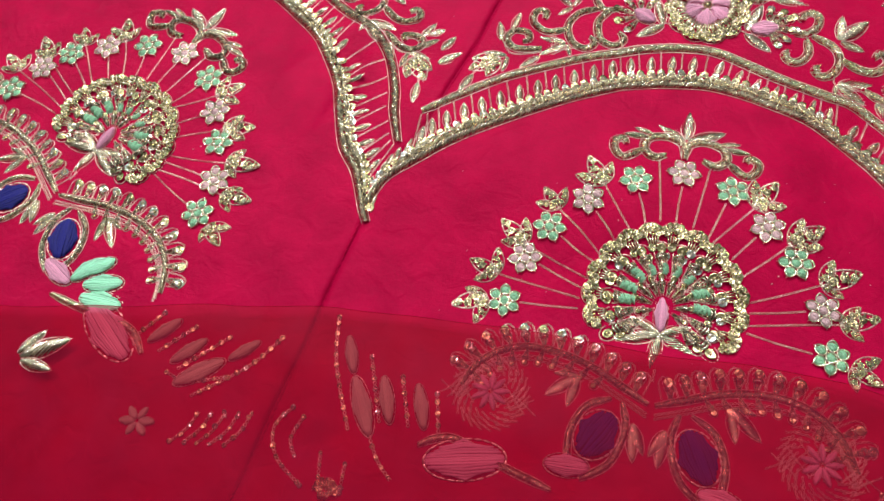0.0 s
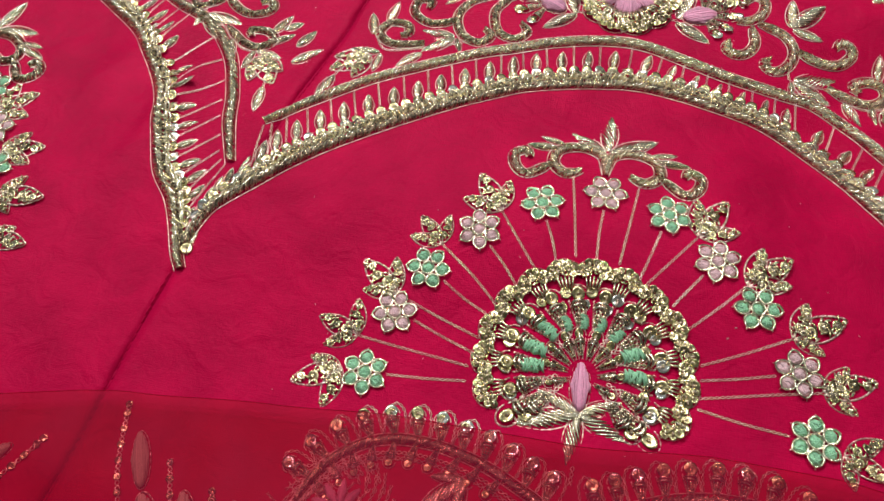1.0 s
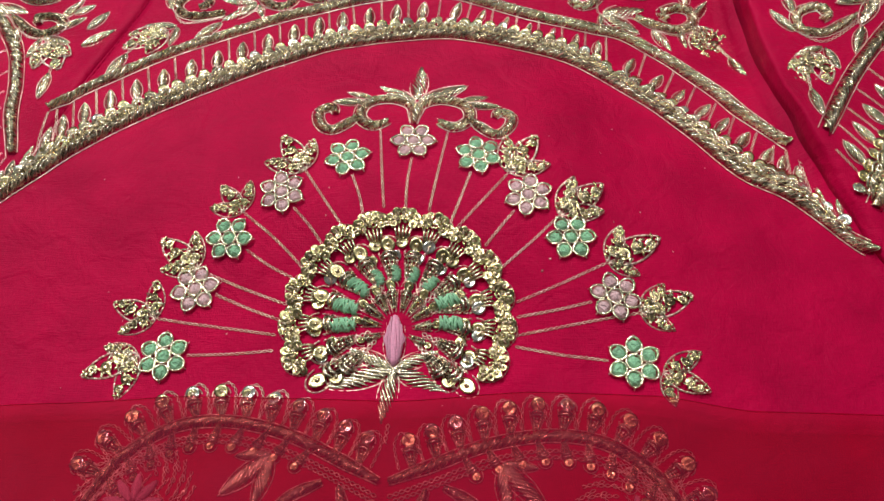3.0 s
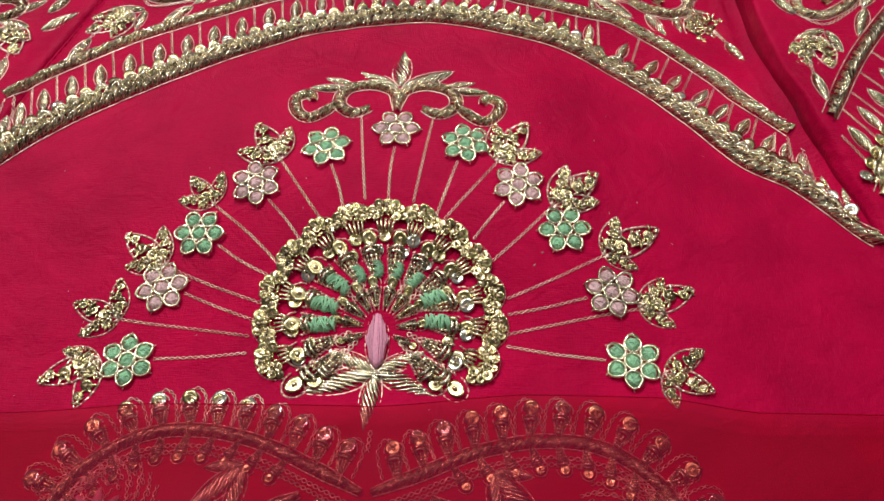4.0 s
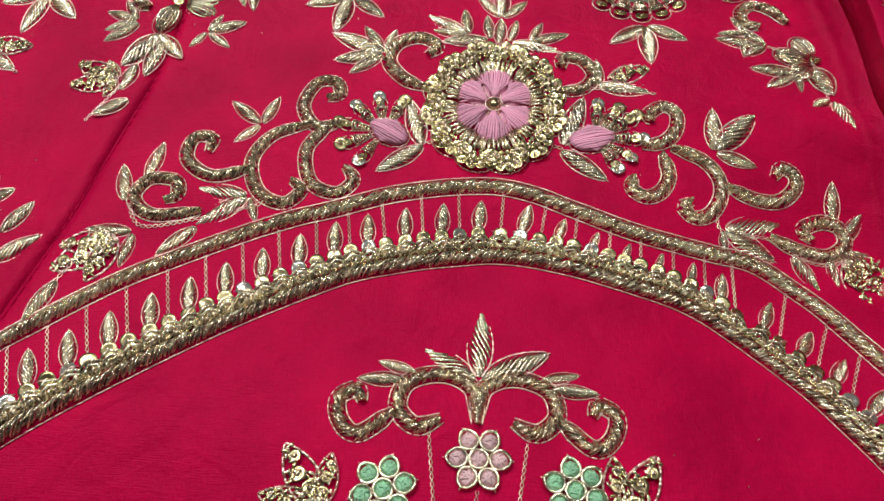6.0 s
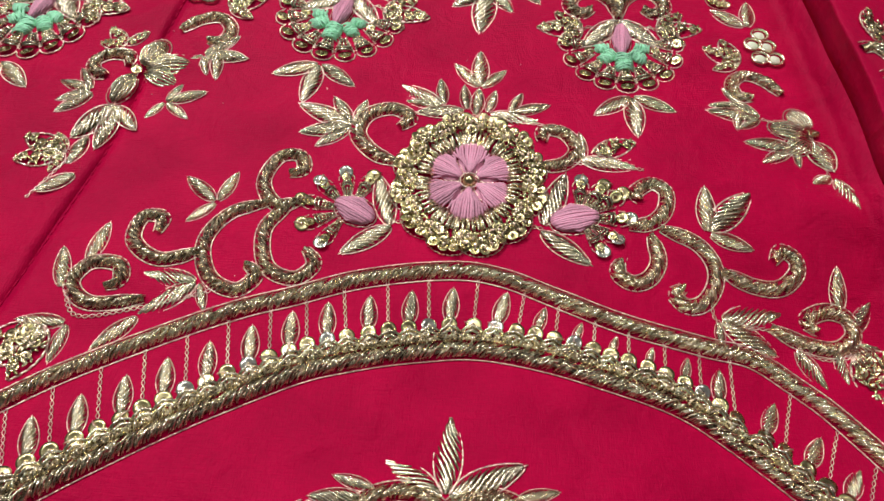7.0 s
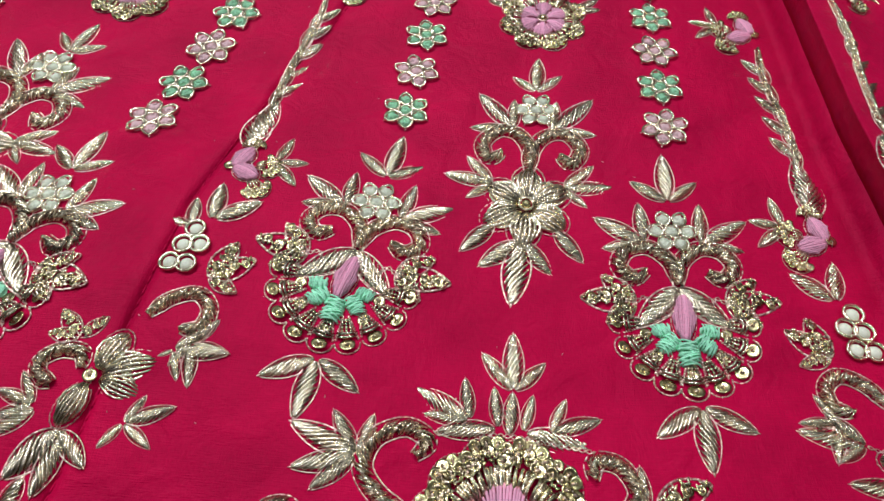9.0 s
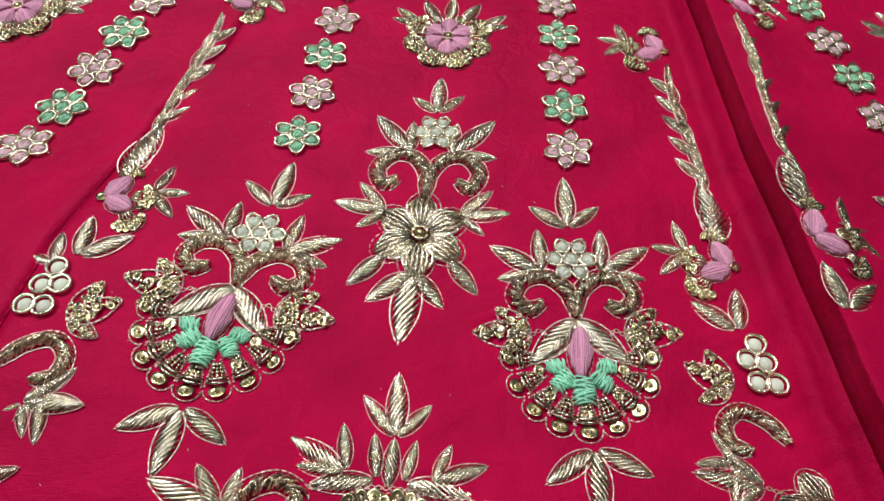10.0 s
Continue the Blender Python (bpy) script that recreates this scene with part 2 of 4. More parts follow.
# ---- small makers: every one adds to a bag of corners and faces, in centimetres ----
class Bag:
    def __init__(self):
        self.v, self.f, self.m = [], [], []

    def tube(self, pts, r, mat, sides=5, ends=True):
        pts = [Vector(p) for p in pts]
        base, n = len(self.v), len(pts)
        for i, p in enumerate(pts):
            d = (pts[min(i + 1, n - 1)] - pts[max(i - 1, 0)])
            d = d.normalized() if d.length > 1e-9 else Vector((1, 0, 0))
            a = d.cross(Vector((0, 0, 1)))
            a = a.normalized() if a.length > 1e-6 else Vector((1, 0, 0))
            b = a.cross(d)
            rad = r(i / (n - 1)) if callable(r) else r
            for k in range(sides):
                q = 2 * math.pi * k / sides
                self.v.append(p + (a * math.cos(q) + b * math.sin(q)) * rad)
        for i in range(n - 1):
            for k in range(sides):
                k2 = (k + 1) % sides
                self.f.append((base + i * sides + k, base + i * sides + k2, base + (i + 1) * sides + k2, base + (i + 1) * sides + k))
                self.m.append(mat)
        if ends:
            self.f.append(tuple(base + k for k in reversed(range(sides))))
            self.f.append(tuple(base + (n - 1) * sides + k for k in range(sides)))
            self.m += [mat, mat]

    def bead(self, p, d, length, r, mat, sides=5):
        """A small spindle, one stitch or one cut of purl."""
        p, d = Vector(p), Vector(d).normalized()
        self.tube([p - d * length * 0.5, p - d * length * 0.22, p + d * length * 0.22, p + d * length * 0.5], lambda t: r * (0.35 if t in (0.0, 1.0) else 1.0), mat, sides)

    def dome(self, c, ax, ay, ang, high, mat, rings=4, sides=12, point=0.0, ribs=0.0):
        """A rounded pad with an oval or drop-shaped outline."""
        c = Vector(c)
        base = len(self.v)
        ca, sa = math.cos(ang), math.sin(ang)
        for i in range(rings):
            q = i / rings * math.pi / 2
            for k in range(sides):
                a = 2 * math.pi * k / sides
                wid = 1 - point * max(math.cos(a), 0) ** 2
                x, y = ax * math.cos(q) * math.cos(a), ay * math.cos(q) * math.sin(a) * wid
                z = high * math.sin(q) * (1 + ribs * (k % 2))
                self.v.append(c + Vector((x * ca - y * sa, x * sa + y * ca, z)))
        self.v.append(c + Vector((0, 0, high)))
        for i in range(rings - 1):
            for k in range(sides):
                k2 = (k + 1) % sides
                self.f.append((base + i * sides + k, base + i * sides + k2, base + (i + 1) * sides + k2, base + (i + 1) * sides + k))
                self.m.append(mat)
        top = base + rings * sides
        for k in range(sides):
            self.f.append((base + (rings - 1) * sides + k, base + (rings - 1) * sides + (k + 1) % sides, top))
            self.m.append(mat)

    def disc(self, c, r, mat, hole=0.28, sides=14, tilt=(0, 0), cup=0.12):
        """A cupped sequin with a hole, its edge turned up."""
        c = Vector(c)
        base = len(self.v)
        for rad, z in ((hole * r, 0.0), (0.65 * r, 0.03 * r), (r, cup * r), (r, cup * r - 0.1 * r), (hole * r, -0.1 * r)):
            for k in range(sides):
                a = 2 * math.pi * k / sides
                x, y = rad * math.cos(a), rad * math.sin(a)
                self.v.append(c + Vector((x, y, z + x * tilt[0] + y * tilt[1])))
        for i in range(4):
            for k in range(sides):
                k2 = (k + 1) % sides
                self.f.append((base + i * sides + k, base + i * sides + k2, base + (i + 1) * sides + k2, base + (i + 1) * sides + k))
                self.m.append(mat)

    def mesh(self, name, smooth=True):
        me = bpy.data.meshes.new(name)
        used = sorted(set(self.m))
        me.from_pydata([v * CM for v in self.v], [], self.f)
        for i in used:
            me.materials.append(MATS[i])
        me.polygons.foreach_set("material_index", [used.index(i) for i in self.m])
        me.polygons.foreach_set("use_smooth", [smooth] * len(me.polygons))
        me.update()
        return me


gold, deep, zari, sequin_m, pearly, mint, sage, pink, rose, white, navy, silk, veil, tan = range(14)
rng = random.Random(7)


def child(name, data, parent, m=None, label=""):
    ob = new(name, data)
    ob.parent = parent
    if m is not None:
        ob.matrix_basis = m
    if label:
        ob["label"] = label
    return ob


def seat(x, y, ang=0.0, s=1.0, lift=0.0, sy=None):
    """The pose of a stitched piece that lies on the cloth, centimetres in, metres out."""
    r = rest(x, y)
    n = normal(r, y)
    q = Vector((0, 0, 1)).rotation_difference(n)
    turn = q.to_matrix().to_4x4() @ Matrix.Rotation(ang, 4, "Z")
    return Matrix.Translation(Vector((x, y, height(r, y) + lift)) * CM) @ turn @ Matrix.Diagonal((s, sy or s, min(s, 1.25), 1))


# ---- stitched pieces, made once each at unit size and shared ----
def make_leaf(seed, lean):
    """A leaf filled with slanting cuts of coiled wire inside a chain-stitched edge; unit length along x."""
    r = random.Random(seed)
    g = Bag()
    wide = 0.152
    def edge(t):
        return wide * math.sin(math.pi * min(max(t, 0), 1) ** 0.85) ** 0.8 if 0 < t < 1 else 0.0
    n = 12
    for k in range(n):
        t0 = -0.4 + 1.26 * k / (n - 1)
        pts = []
        for j in range(6):
            f = j / 5
            t = min(max(t0 + 0.52 * f + r.uniform(-0.014, 0.014), 0.01), 0.96)
            y = edge(t) * (2 * f - 1) * 0.98
            pts.append((t, y * lean, 0.014 + r.uniform(0.045, 0.085) * math.sin(math.pi * f) * (edge(t) / wide) ** 0.5))
        g.tube(pts, lambda u, w=r.uniform(0.019, 0.03): w * (0.6 + 0.4 * math.sin(math.pi * u)), gold, 6)
    g.dome((0.5, 0, 0.0), 0.44, wide * 0.7, 0, 0.015, deep, 2, 10)
    for side in (-1, 1):
        steps = 17
        for k in range(steps):
            t = (k + 0.5) / steps
            y = side * (edge(t) + 0.03)
            d = Vector((1, side * (edge(t + 0.03) - edge(t - 0.03)) / 0.06, side * (0.2 if k % 2 else -0.2)))
            g.bead((t * 0.99, y, 0.012), d, 0.09, 0.0125, zari, 4)
    g.bead((1.0, 0, 0.015), (1, 0, 0), 0.1, 0.015, zari, 4)
    return g


LEAVES = [make_leaf(s, l).mesh("leaf") for s, l in ((1, 1), (2, -1), (3, 1), (4, -1))]


def make_sequin_leaf(seed):
    """An outlined leaf that holds sequins and crumpled purl; unit length along x."""
    r = random.Random(seed)
    g = Bag()
    wide = 0.21
    def edge(t):
        return wide * math.sin(math.pi * t ** 0.9) ** 0.8
    for side in (-1, 1):
        for k in range(15):
            t = (k + 0.5) / 15
            g.bead((t, side * edge(t), 0.02), (1, side * (edge(min(t + 0.03, 1)) - edge(max(t - 0.03, 0.0))) / 0.06, side * (0.4 if k % 2 else -0.4)), 0.095, 0.021, zari, 4)
    for t in (0.3, 0.55, 0.78):
        y = r.uniform(-0.05, 0.05)
        g.disc((t, y, 0.06), 0.11 if t < 0.7 else 0.085, sequin_m, tilt=(r.uniform(-0.35, 0.35), r.uniform(-0.35, 0.35)), sides=12)
        g.dome((t, y, 0.06), 0.045, 0.045, 0, 0.05, deep, 2, 6)
    for k in range(38):
        t = r.uniform(0.08, 0.94)
        y = r.uniform(-0.85, 0.85) * edge(t)
        a = r.uniform(0, math.pi)
        g.bead((t, y, 0.05 + r.uniform(0, 0.04)), (math.cos(a), math.sin(a), r.uniform(-0.3, 0.3)), 0.12, 0.025, deep if k % 3 else sequin_m, 5)
    return g


SEQUIN_LEAVES = [make_sequin_leaf(s).mesh("sequin_leaf") for s in (11, 12, 13)]


def make_petal_ring():
    """Seven drop-shaped loops of bright wire; unit cm."""
    g = Bag()
    places = [(0, 0, 0)] + [(0.5 * math.cos(a), 0.5 * math.sin(a), a) for a in (math.pi / 3 * k for k in range(6))]
    for x, y, a in places:
        pts = []
        for k in range(15):
            q = 2 * math.pi * k / 14
            rad = 0.23 * (1 + (0.22 * max(math.cos(q), 0) ** 6 if x or y else 0))
            pts.append((x + rad * math.cos(q + a), y + rad * math.sin(q + a), 0.1 + 0.02 * math.sin(3 * q + a)))
        g.tube(pts, 0.044, gold, 6, False)
        g.bead((x + 0.3 * math.cos(a), y + 0.3 * math.sin(a), 0.05), (math.cos(a), math.sin(a), 0), 0.12, 0.02, zari, 4)
    return g


RING = make_petal_ring().mesh("wire_loops")


def make_knot(mat, seed):
    r = random.Random(seed)
    g = Bag()
    g.dome((0, 0, 0.0), 0.21, 0.2, 0, 0.12, mat, 4, 12)
    for k in range(9):
        a = r.uniform(0, math.pi)
        o = r.uniform(-0.11, 0.11)
        pts = [(o * -math.sin(a) + u * math.cos(a) * 0.16, o * math.cos(a) + u * math.sin(a) * 0.16, 0.075 + 0.065 * math.cos(u * 1.3) - o * o * 2) for u in (-1, -0.5, 0, 0.5, 1)]
        g.tube(pts, 0.026, mat, 4)
    return g


KNOTS = {m: [make_knot(m, s).mesh("petal") for s in (21, 22, 23)] for m in (sage, rose, white)}


def make_floss(mat, seed, flare=0.0):
    """A padded satin-stitch petal, unit length along x, threads side by side."""
    r = random.Random(seed)
    g = Bag()
    g.dome((0.5, 0, 0), 0.46, 0.28, 0, 0.1, mat, 4, 14)
    for k in range(14):
        y = -0.31 + 0.62 * k / 13 + r.uniform(-0.01, 0.01)
        half = 0.5 * math.sqrt(max(1 - (y / 0.33) ** 2, 0.05))
        bend = r.uniform(-0.02, 0.02)
        pts = [(0.5 + half * u, y * (1 - 0.25 * abs(u) + flare * u) + bend * u, 0.03 + 0.15 * math.sqrt(max(1 - (u * 0.95) ** 2, 0)) * math.sqrt(max(1 - (y / 0.36) ** 2, 0))) for u in (-1, -0.8, -0.4, 0, 0.4, 0.8, 1)]
        g.tube(pts, r.uniform(0.026, 0.034), mat, 5)
    for k in range(26):
        a = 2 * math.pi * k / 26
        g.bead((0.5 + 0.53 * math.cos(a), 0.345 * math.sin(a) * (1 + flare * math.cos(a)), 0.02), (-math.sin(a), 0.65 * math.cos(a), 0.3 if k % 2 else -0.3), 0.12, 0.017, zari, 4)
    return g


def make_wound(mat, seed):
    """A blunt barrel of thread wound across its length, unit length along x."""
    r = random.Random(seed)
    g = Bag()
    g.dome((0.5, 0, 0), 0.48, 0.36, 0, 0.14, mat, 4, 14)
    for k in range(13):
        x = 0.1 + 0.8 * k / 12 + r.uniform(-0.02, 0.02)
        half = 0.38 * (1 - abs(2 * x - 1) ** 4) ** 0.5 + 0.02
        tilt = r.uniform(-0.16, 0.16)
        pts = [(x + tilt * u, half * u, 0.02 + 0.22 * math.sqrt(max(1 - u * u * 0.98, 0)) * (0.6 + half)) for u in (-1, -0.75, -0.35, 0, 0.35, 0.75, 1)]
        g.tube(pts, r.uniform(0.028, 0.042), mat, 5)
    return g


FLOSS = {m: [make_floss(m, s).mesh("petal") for s in (31, 32)] for m in (pink, navy)}
FLOSS["rose"] = [make_floss(pink, s, 0.45).mesh("petal") for s in (41, 42, 43)]
FLOSS["leaf"] = [make_floss(mint, s).mesh("petal") for s in (36, 37)]
FLOSS[tan] = [make_floss(tan, s).mesh("net_patch") for s in (38, 39)]
FLOSS[mint] = [make_wound(mint, s).mesh("petal") for s in (33, 34, 35)]
FLOSS[sage] = [make_wound(sage, s).mesh("petal") for s in (44, 45, 46)]


def make_sequin(mat, seed):
    r = random.Random(seed)
    g = Bag()
    g.disc((0, 0, 0.05), 0.22, mat, tilt=(r.uniform(-0.25, 0.25), r.uniform(-0.25, 0.25)))
    g.dome((0, 0, 0.03), 0.06, 0.06, 0, 0.09, deep, 3, 8)
    g.tube([(0, 0, 0.1), (0.1, 0.02, 0.11), (0.2, 0.02, 0.09), (0.26, 0.02, 0.02)], 0.02, zari, 4)
    return g


SEQUINS = [make_sequin(sequin_m, s).mesh("sequin") for s in range(41, 47)] + [make_sequin(pearly, s).mesh("sequin") for s in (51, 52)]


def make_cell():
    """One eye of a fan: a sequin at the tip, two bars of bright wire, purl spokes and a chain round it; along x, unit cm, about 1.1 long."""
    g = Bag()
    g.disc((0.82, 0, 0.08), 0.17, sequin_m, tilt=(0.3, 0.15))
    g.dome((0.82, 0, 0.06), 0.06, 0.06, 0, 0.09, deep, 3, 8)
    for x in (0.5, 0.6):
        g.tube([(x - 0.05, -0.2, 0.02), (x + 0.02, -0.12, 0.12), (x + 0.04, 0, 0.16), (x + 0.02, 0.12, 0.12), (x - 0.05, 0.2, 0.02)], 0.042, gold, 6)
    for y in (-0.12, 0.0, 0.12):
        for x in (0.12, 0.22, 0.32, 0.42):
            g.bead((x, y * (0.4 + x), 0.06), (1, y, 0.4), 0.11, 0.04, deep, 5)
    for k in range(34):
        t = k / 33
        if t < 0.3:
            x, y = 0.9 * t / 0.3 * 0.78, -0.06 - 0.2 * t / 0.3
        elif t > 0.7:
            x, y = 0.9 * (1 - t) / 0.3 * 0.78, 0.06 + 0.2 * (1 - t) / 0.3
        else:
            a = -math.pi / 2 + (t - 0.3) / 0.4 * math.pi
            x, y = 0.78 + 0.27 * math.cos(a), 0.27 * math.sin(a)
        g.bead((x, y, 0.03), (1 if t < 0.3 or t > 0.7 else -math.sin(-math.pi / 2 + (t - 0.3) / 0.4 * math.pi), 0.3 if t < 0.3 else (-0.3 if t > 0.7 else math.cos(-math.pi / 2 + (t - 0.3) / 0.4 * math.pi)), 0.4 if k % 2 else -0.4), 0.085, 0.022, zari, 4)
    return g


CELL = make_cell().mesh("fan_eye")


def make_scallop(seed):
    """A lobe of crowded small gold sequins and purl; centre at the origin, opens along x, unit cm."""
    r = random.Random(seed)
    g = Bag()
    for ring, n in ((0.5, 7), (0.3, 5)):
        for k in range(n):
            a = -1.5 + 3.0 * k / (n - 1) + r.uniform(-0.08, 0.08)
            p = (ring * math.cos(a) * 0.95, ring * math.sin(a) * 1.05, 0.1 + r.uniform(0, 0.05))
            g.disc(p, r.uniform(0.13, 0.17), sequin_m, 0.3, 12, (r.uniform(-0.35, 0.35), r.uniform(-0.35, 0.35)))
            g.dome(p, 0.05, 0.05, 0, 0.08, deep, 2, 6)
            g.tube([(p[0] * 0.75, p[1] * 0.75, 0.1), (p[0] * 0.88, p[1] * 0.88, 0.2), p], 0.024, zari, 4)
    for k in range(16):
        a, q = r.uniform(-1.6, 1.6), r.uniform(0.05, 0.45)
        b = r.uniform(0, math.pi)
        g.bead((q * math.cos(a), q * math.sin(a), 0.11 + r.uniform(0, 0.06)), (math.cos(b), math.sin(b), r.uniform(-0.4, 0.4)), 0.14, 0.034, deep if k % 2 else sequin_m, 5)
    for k in range(5):
        y = -0.28 + 0.14 * k
        g.tube([(-0.5, y * 0.55, 0.04), (-0.3, y * 0.8, 0.14), (-0.05, y, 0.14)], 0.045, deep, 5)
    for k in range(22):
        a = -1.75 + 3.5 * k / 21
        g.bead((0.62 * math.cos(a), 0.64 * math.sin(a), 0.02), (-math.sin(a), math.cos(a), 0.4 if k % 2 else -0.4), 0.1, 0.02, zari, 4)
    return g


def make_broad_petal(seed):
    """A broad gold petal whose wires run side by side from the heart to the rim; unit length along x."""
    r = random.Random(seed)
    g = Bag()
    g.dome((0.52, 0, 0), 0.44, 0.3, 0, 0.06, deep, 3, 12)
    for k in range(7):
        u = -1 + 2 * k / 6
        end = 0.97 - 0.2 * u * u + r.uniform(-0.015, 0.015)
        pts = []
        for f in (0.0, 0.2, 0.45, 0.7, 0.9, 1.0):
            x = 0.04 + (end - 0.04) * f
            spread = math.sin(math.pi * (0.06 + 0.72 * f)) * 0.33
            pts.append((x, u * spread + 0.03 * math.sin(3 * f), 0.03 + 0.13 * math.sin(math.pi * min(f * 0.9 + 0.08, 1)) * (1 - 0.5 * u * u)))
        g.tube(pts, lambda t, w=r.uniform(0.034, 0.042): w * (0.6 + 0.45 * math.sin(math.pi * min(max(t, 0.05), 0.95))), gold, 6)
    for k in range(30):
        a = -2.5 + 5.0 * k / 29
        g.bead((0.53 + 0.5 * math.cos(a), 0.39 * math.sin(a), 0.02), (-math.sin(a), 0.75 * math.cos(a), 0.4 if k % 2 else -0.4), 0.09, 0.017, zari, 4)
    return g


def make_purl(mat):
    """A short arched cut of coiled wire; unit length along x."""
    g = Bag()
    g.tube([(0, 0, 0.04), (0.25, 0, 0.16), (0.6, 0, 0.2), (0.85, 0, 0.16), (1, 0, 0.06)], 0.085, mat, 6)
    return g


PURLS = [make_purl(m).mesh("purl") for m in (deep, gold, sequin_m)]
BROAD = [make_broad_petal(s).mesh("gold_petal") for s in (71, 72, 73)]
SCALLOPS = [make_scallop(s).mesh("scallop") for s in (61, 62, 63)]


# ---- motifs: each is one part of the skirt, its leaves, petals and sequins are pieces of it ----
def affine(ang=0.0, tx=0.0, ty=0.0, s=1.0):
    return Matrix.Translation((tx, ty, 0)) @ Matrix.Rotation(radians(ang), 4, "Z") @ Matrix.Diagonal((s, s, 1, 1))


def placed(xx, xy, x0, yx, yy, y0):
    """The lie of a motif that the cloth has stretched or skewed a little."""
    return Matrix(((xx, xy, 0, x0), (yx, yy, 0, y0), (0, 0, 1, 0), (0, 0, 0, 1)))


def mirror_in(m):
    return m @ Matrix.Diagonal((-1, 1, 1, 1)) @ m.inverted()


def in_reach(p):
    """Whether a stitch lies on the laid-out cloth, and on the near or far side of the fold."""
    d = p.x - piecewise(p.y, VALLEY)
    return -39 < p.x < 21 and -15 < p.y < 43 and (d > 1.05 - 0.53 * piecewise(p.y, RISE) if beyond["fold"] else d < 0.15)


skirt = tagged(new("embroidered_skirt"), "crimson silk skirt spread flat, panels heavy with gold wire embroidery", "skirt")


class Motif:
    def __init__(self, name, m, label):
        self.name, self.m, self.label = name, m, label
        self.bag, self.kids, self.grow = Bag(), [], abs(m.to_scale().x)
        self.flip = m.determinant() < 0

    def at(self, p):
        return self.m @ Vector((p[0], p[1], 0))

    def kid(self, name, data, p, ang, s, lift=0.0, sy=None):
        if in_reach(p):
            self.kids.append((name, data, seat(p.x, p.y, ang, s, lift, sy)))

    def along(self, name, meshes, base, tip, s_over=1.0, wide=1.0, lift=0.0):
        a, b = self.at(base), self.at(tip)
        d = b - a
        self.kid(name, rng.choice(meshes), a, math.atan2(d.y, d.x), d.length * s_over, lift, d.length * s_over * wide)

    def leaf(self, base, tip, wide=1.0):
        self.along("leaf", LEAVES, base, tip, 0.97, wide)

    def leaves(self, base, *tips, wide=1.0):
        for t in tips:
            b = (base[0] + (t[0] - base[0]) * 0.06, base[1] + (t[1] - base[1]) * 0.06)
            self.leaf(b, t, wide)

    def sequin_leaves(self, base, *tips):
        for t in tips:
            self.along("sequin_leaf", SEQUIN_LEAVES, base, t, 1.0, 1.15, 0.0 if t is tips[0] else 0.02)

    def broad(self, base, tip, wide=1.0):
        self.along("gold_petal", BROAD, base, tip, 1.0, wide)

    def floss(self, mat, base, tip, wide=1.0):
        self.along("petal", FLOSS[mat], base, tip, 1.0, wide)

    def sequin(self, c, s=1.0, bright=0.2):
        p = self.at(c)
        self.kid("sequin", SEQUINS[rng.randrange(6)] if rng.random() > bright else SEQUINS[rng.randrange(6, 8)], p, rng.uniform(0, 6.3), s * self.grow, 0.02)

    def cell(self, base, tip, wide=1.0):
        self.along("fan_eye", [CELL], base, tip, 0.95, wide)

    def scallop(self, c, out, s=1.0):
        a, b = self.at(c), self.at(out)
        self.kid("scallop", rng.choice(SCALLOPS), a, math.atan2(b.y - a.y, b.x - a.x), s * self.grow)

    def lay(self, x, y, z):
        return Vector((x, y, height(rest(x, y), y) + z))

    def chain(self, pts, r=0.03, link=0.17, curve=True):
        """A line of plaited metal stitches."""
        line = spline([tuple(self.at(p).xy) for p in pts], link * 0.25)
        runs = [[], []]
        for k, a in enumerate(line):
            inside = in_reach(a)
            if inside:
                d = line[min(k + 1, len(line) - 1)] - line[max(k - 1, 0)]
                side = Vector((-d.y, d.x, 0)).normalized() * r * 1.75
                w = math.sin(math.pi * k / 4)
                for run, sign in zip(runs, (1, -1)):
                    q = a + side * w * sign
                    run.append(self.lay(q.x, q.y, 0.028 + 0.012 * math.cos(math.pi * k / 4) * sign))
            if (not inside or k == len(line) - 1) and len(runs[0]) > 3:
                for run in runs:
                    self.bag.tube(run, r * 0.52, zari, 4)
            if not inside:
                runs = [[], []]

    def scroll(self, pts, wide=0.3, high=0.17, pitch=0.06, lean=0.42, taper=(0.55, 0.6), mat=deep, edge=True, thick=0.03, chips=True):
        """A padded line wrapped in slanting cuts of wire, with a chain-stitched edge."""
        line = spline([tuple(self.at(p).xy) for p in pts], 0.06)
        n = len(line)
        def profile(i):
            t = i / max(n - 1, 1)
            return wide * self.grow * min(1, taper[0] + t * 4) * min(1, taper[1] + (1 - t) * 4)
        def place(i, side, z):
            i = min(max(i, 0), n - 1)
            a, b = line[max(i - 1, 0)], line[min(i + 1, n - 1)]
            d = (b - a).normalized()
            q = line[i] + Vector((-d.y, d.x, 0)) * side * profile(i) * 0.5
            return self.lay(q.x, q.y, z)
        core = [i for i in range(0, n, 3) if in_reach(line[i])]
        for a, b in zip(core, core[1:]):
            if b - a == 3:
                self.bag.tube([place(a, 0, 0.0), place(b, 0, 0.0)], min(profile(a) * 0.4, high * 0.68), deep, 6, False)
        jump, hop = max(1, round(pitch / 0.06)), round(lean / 0.06)
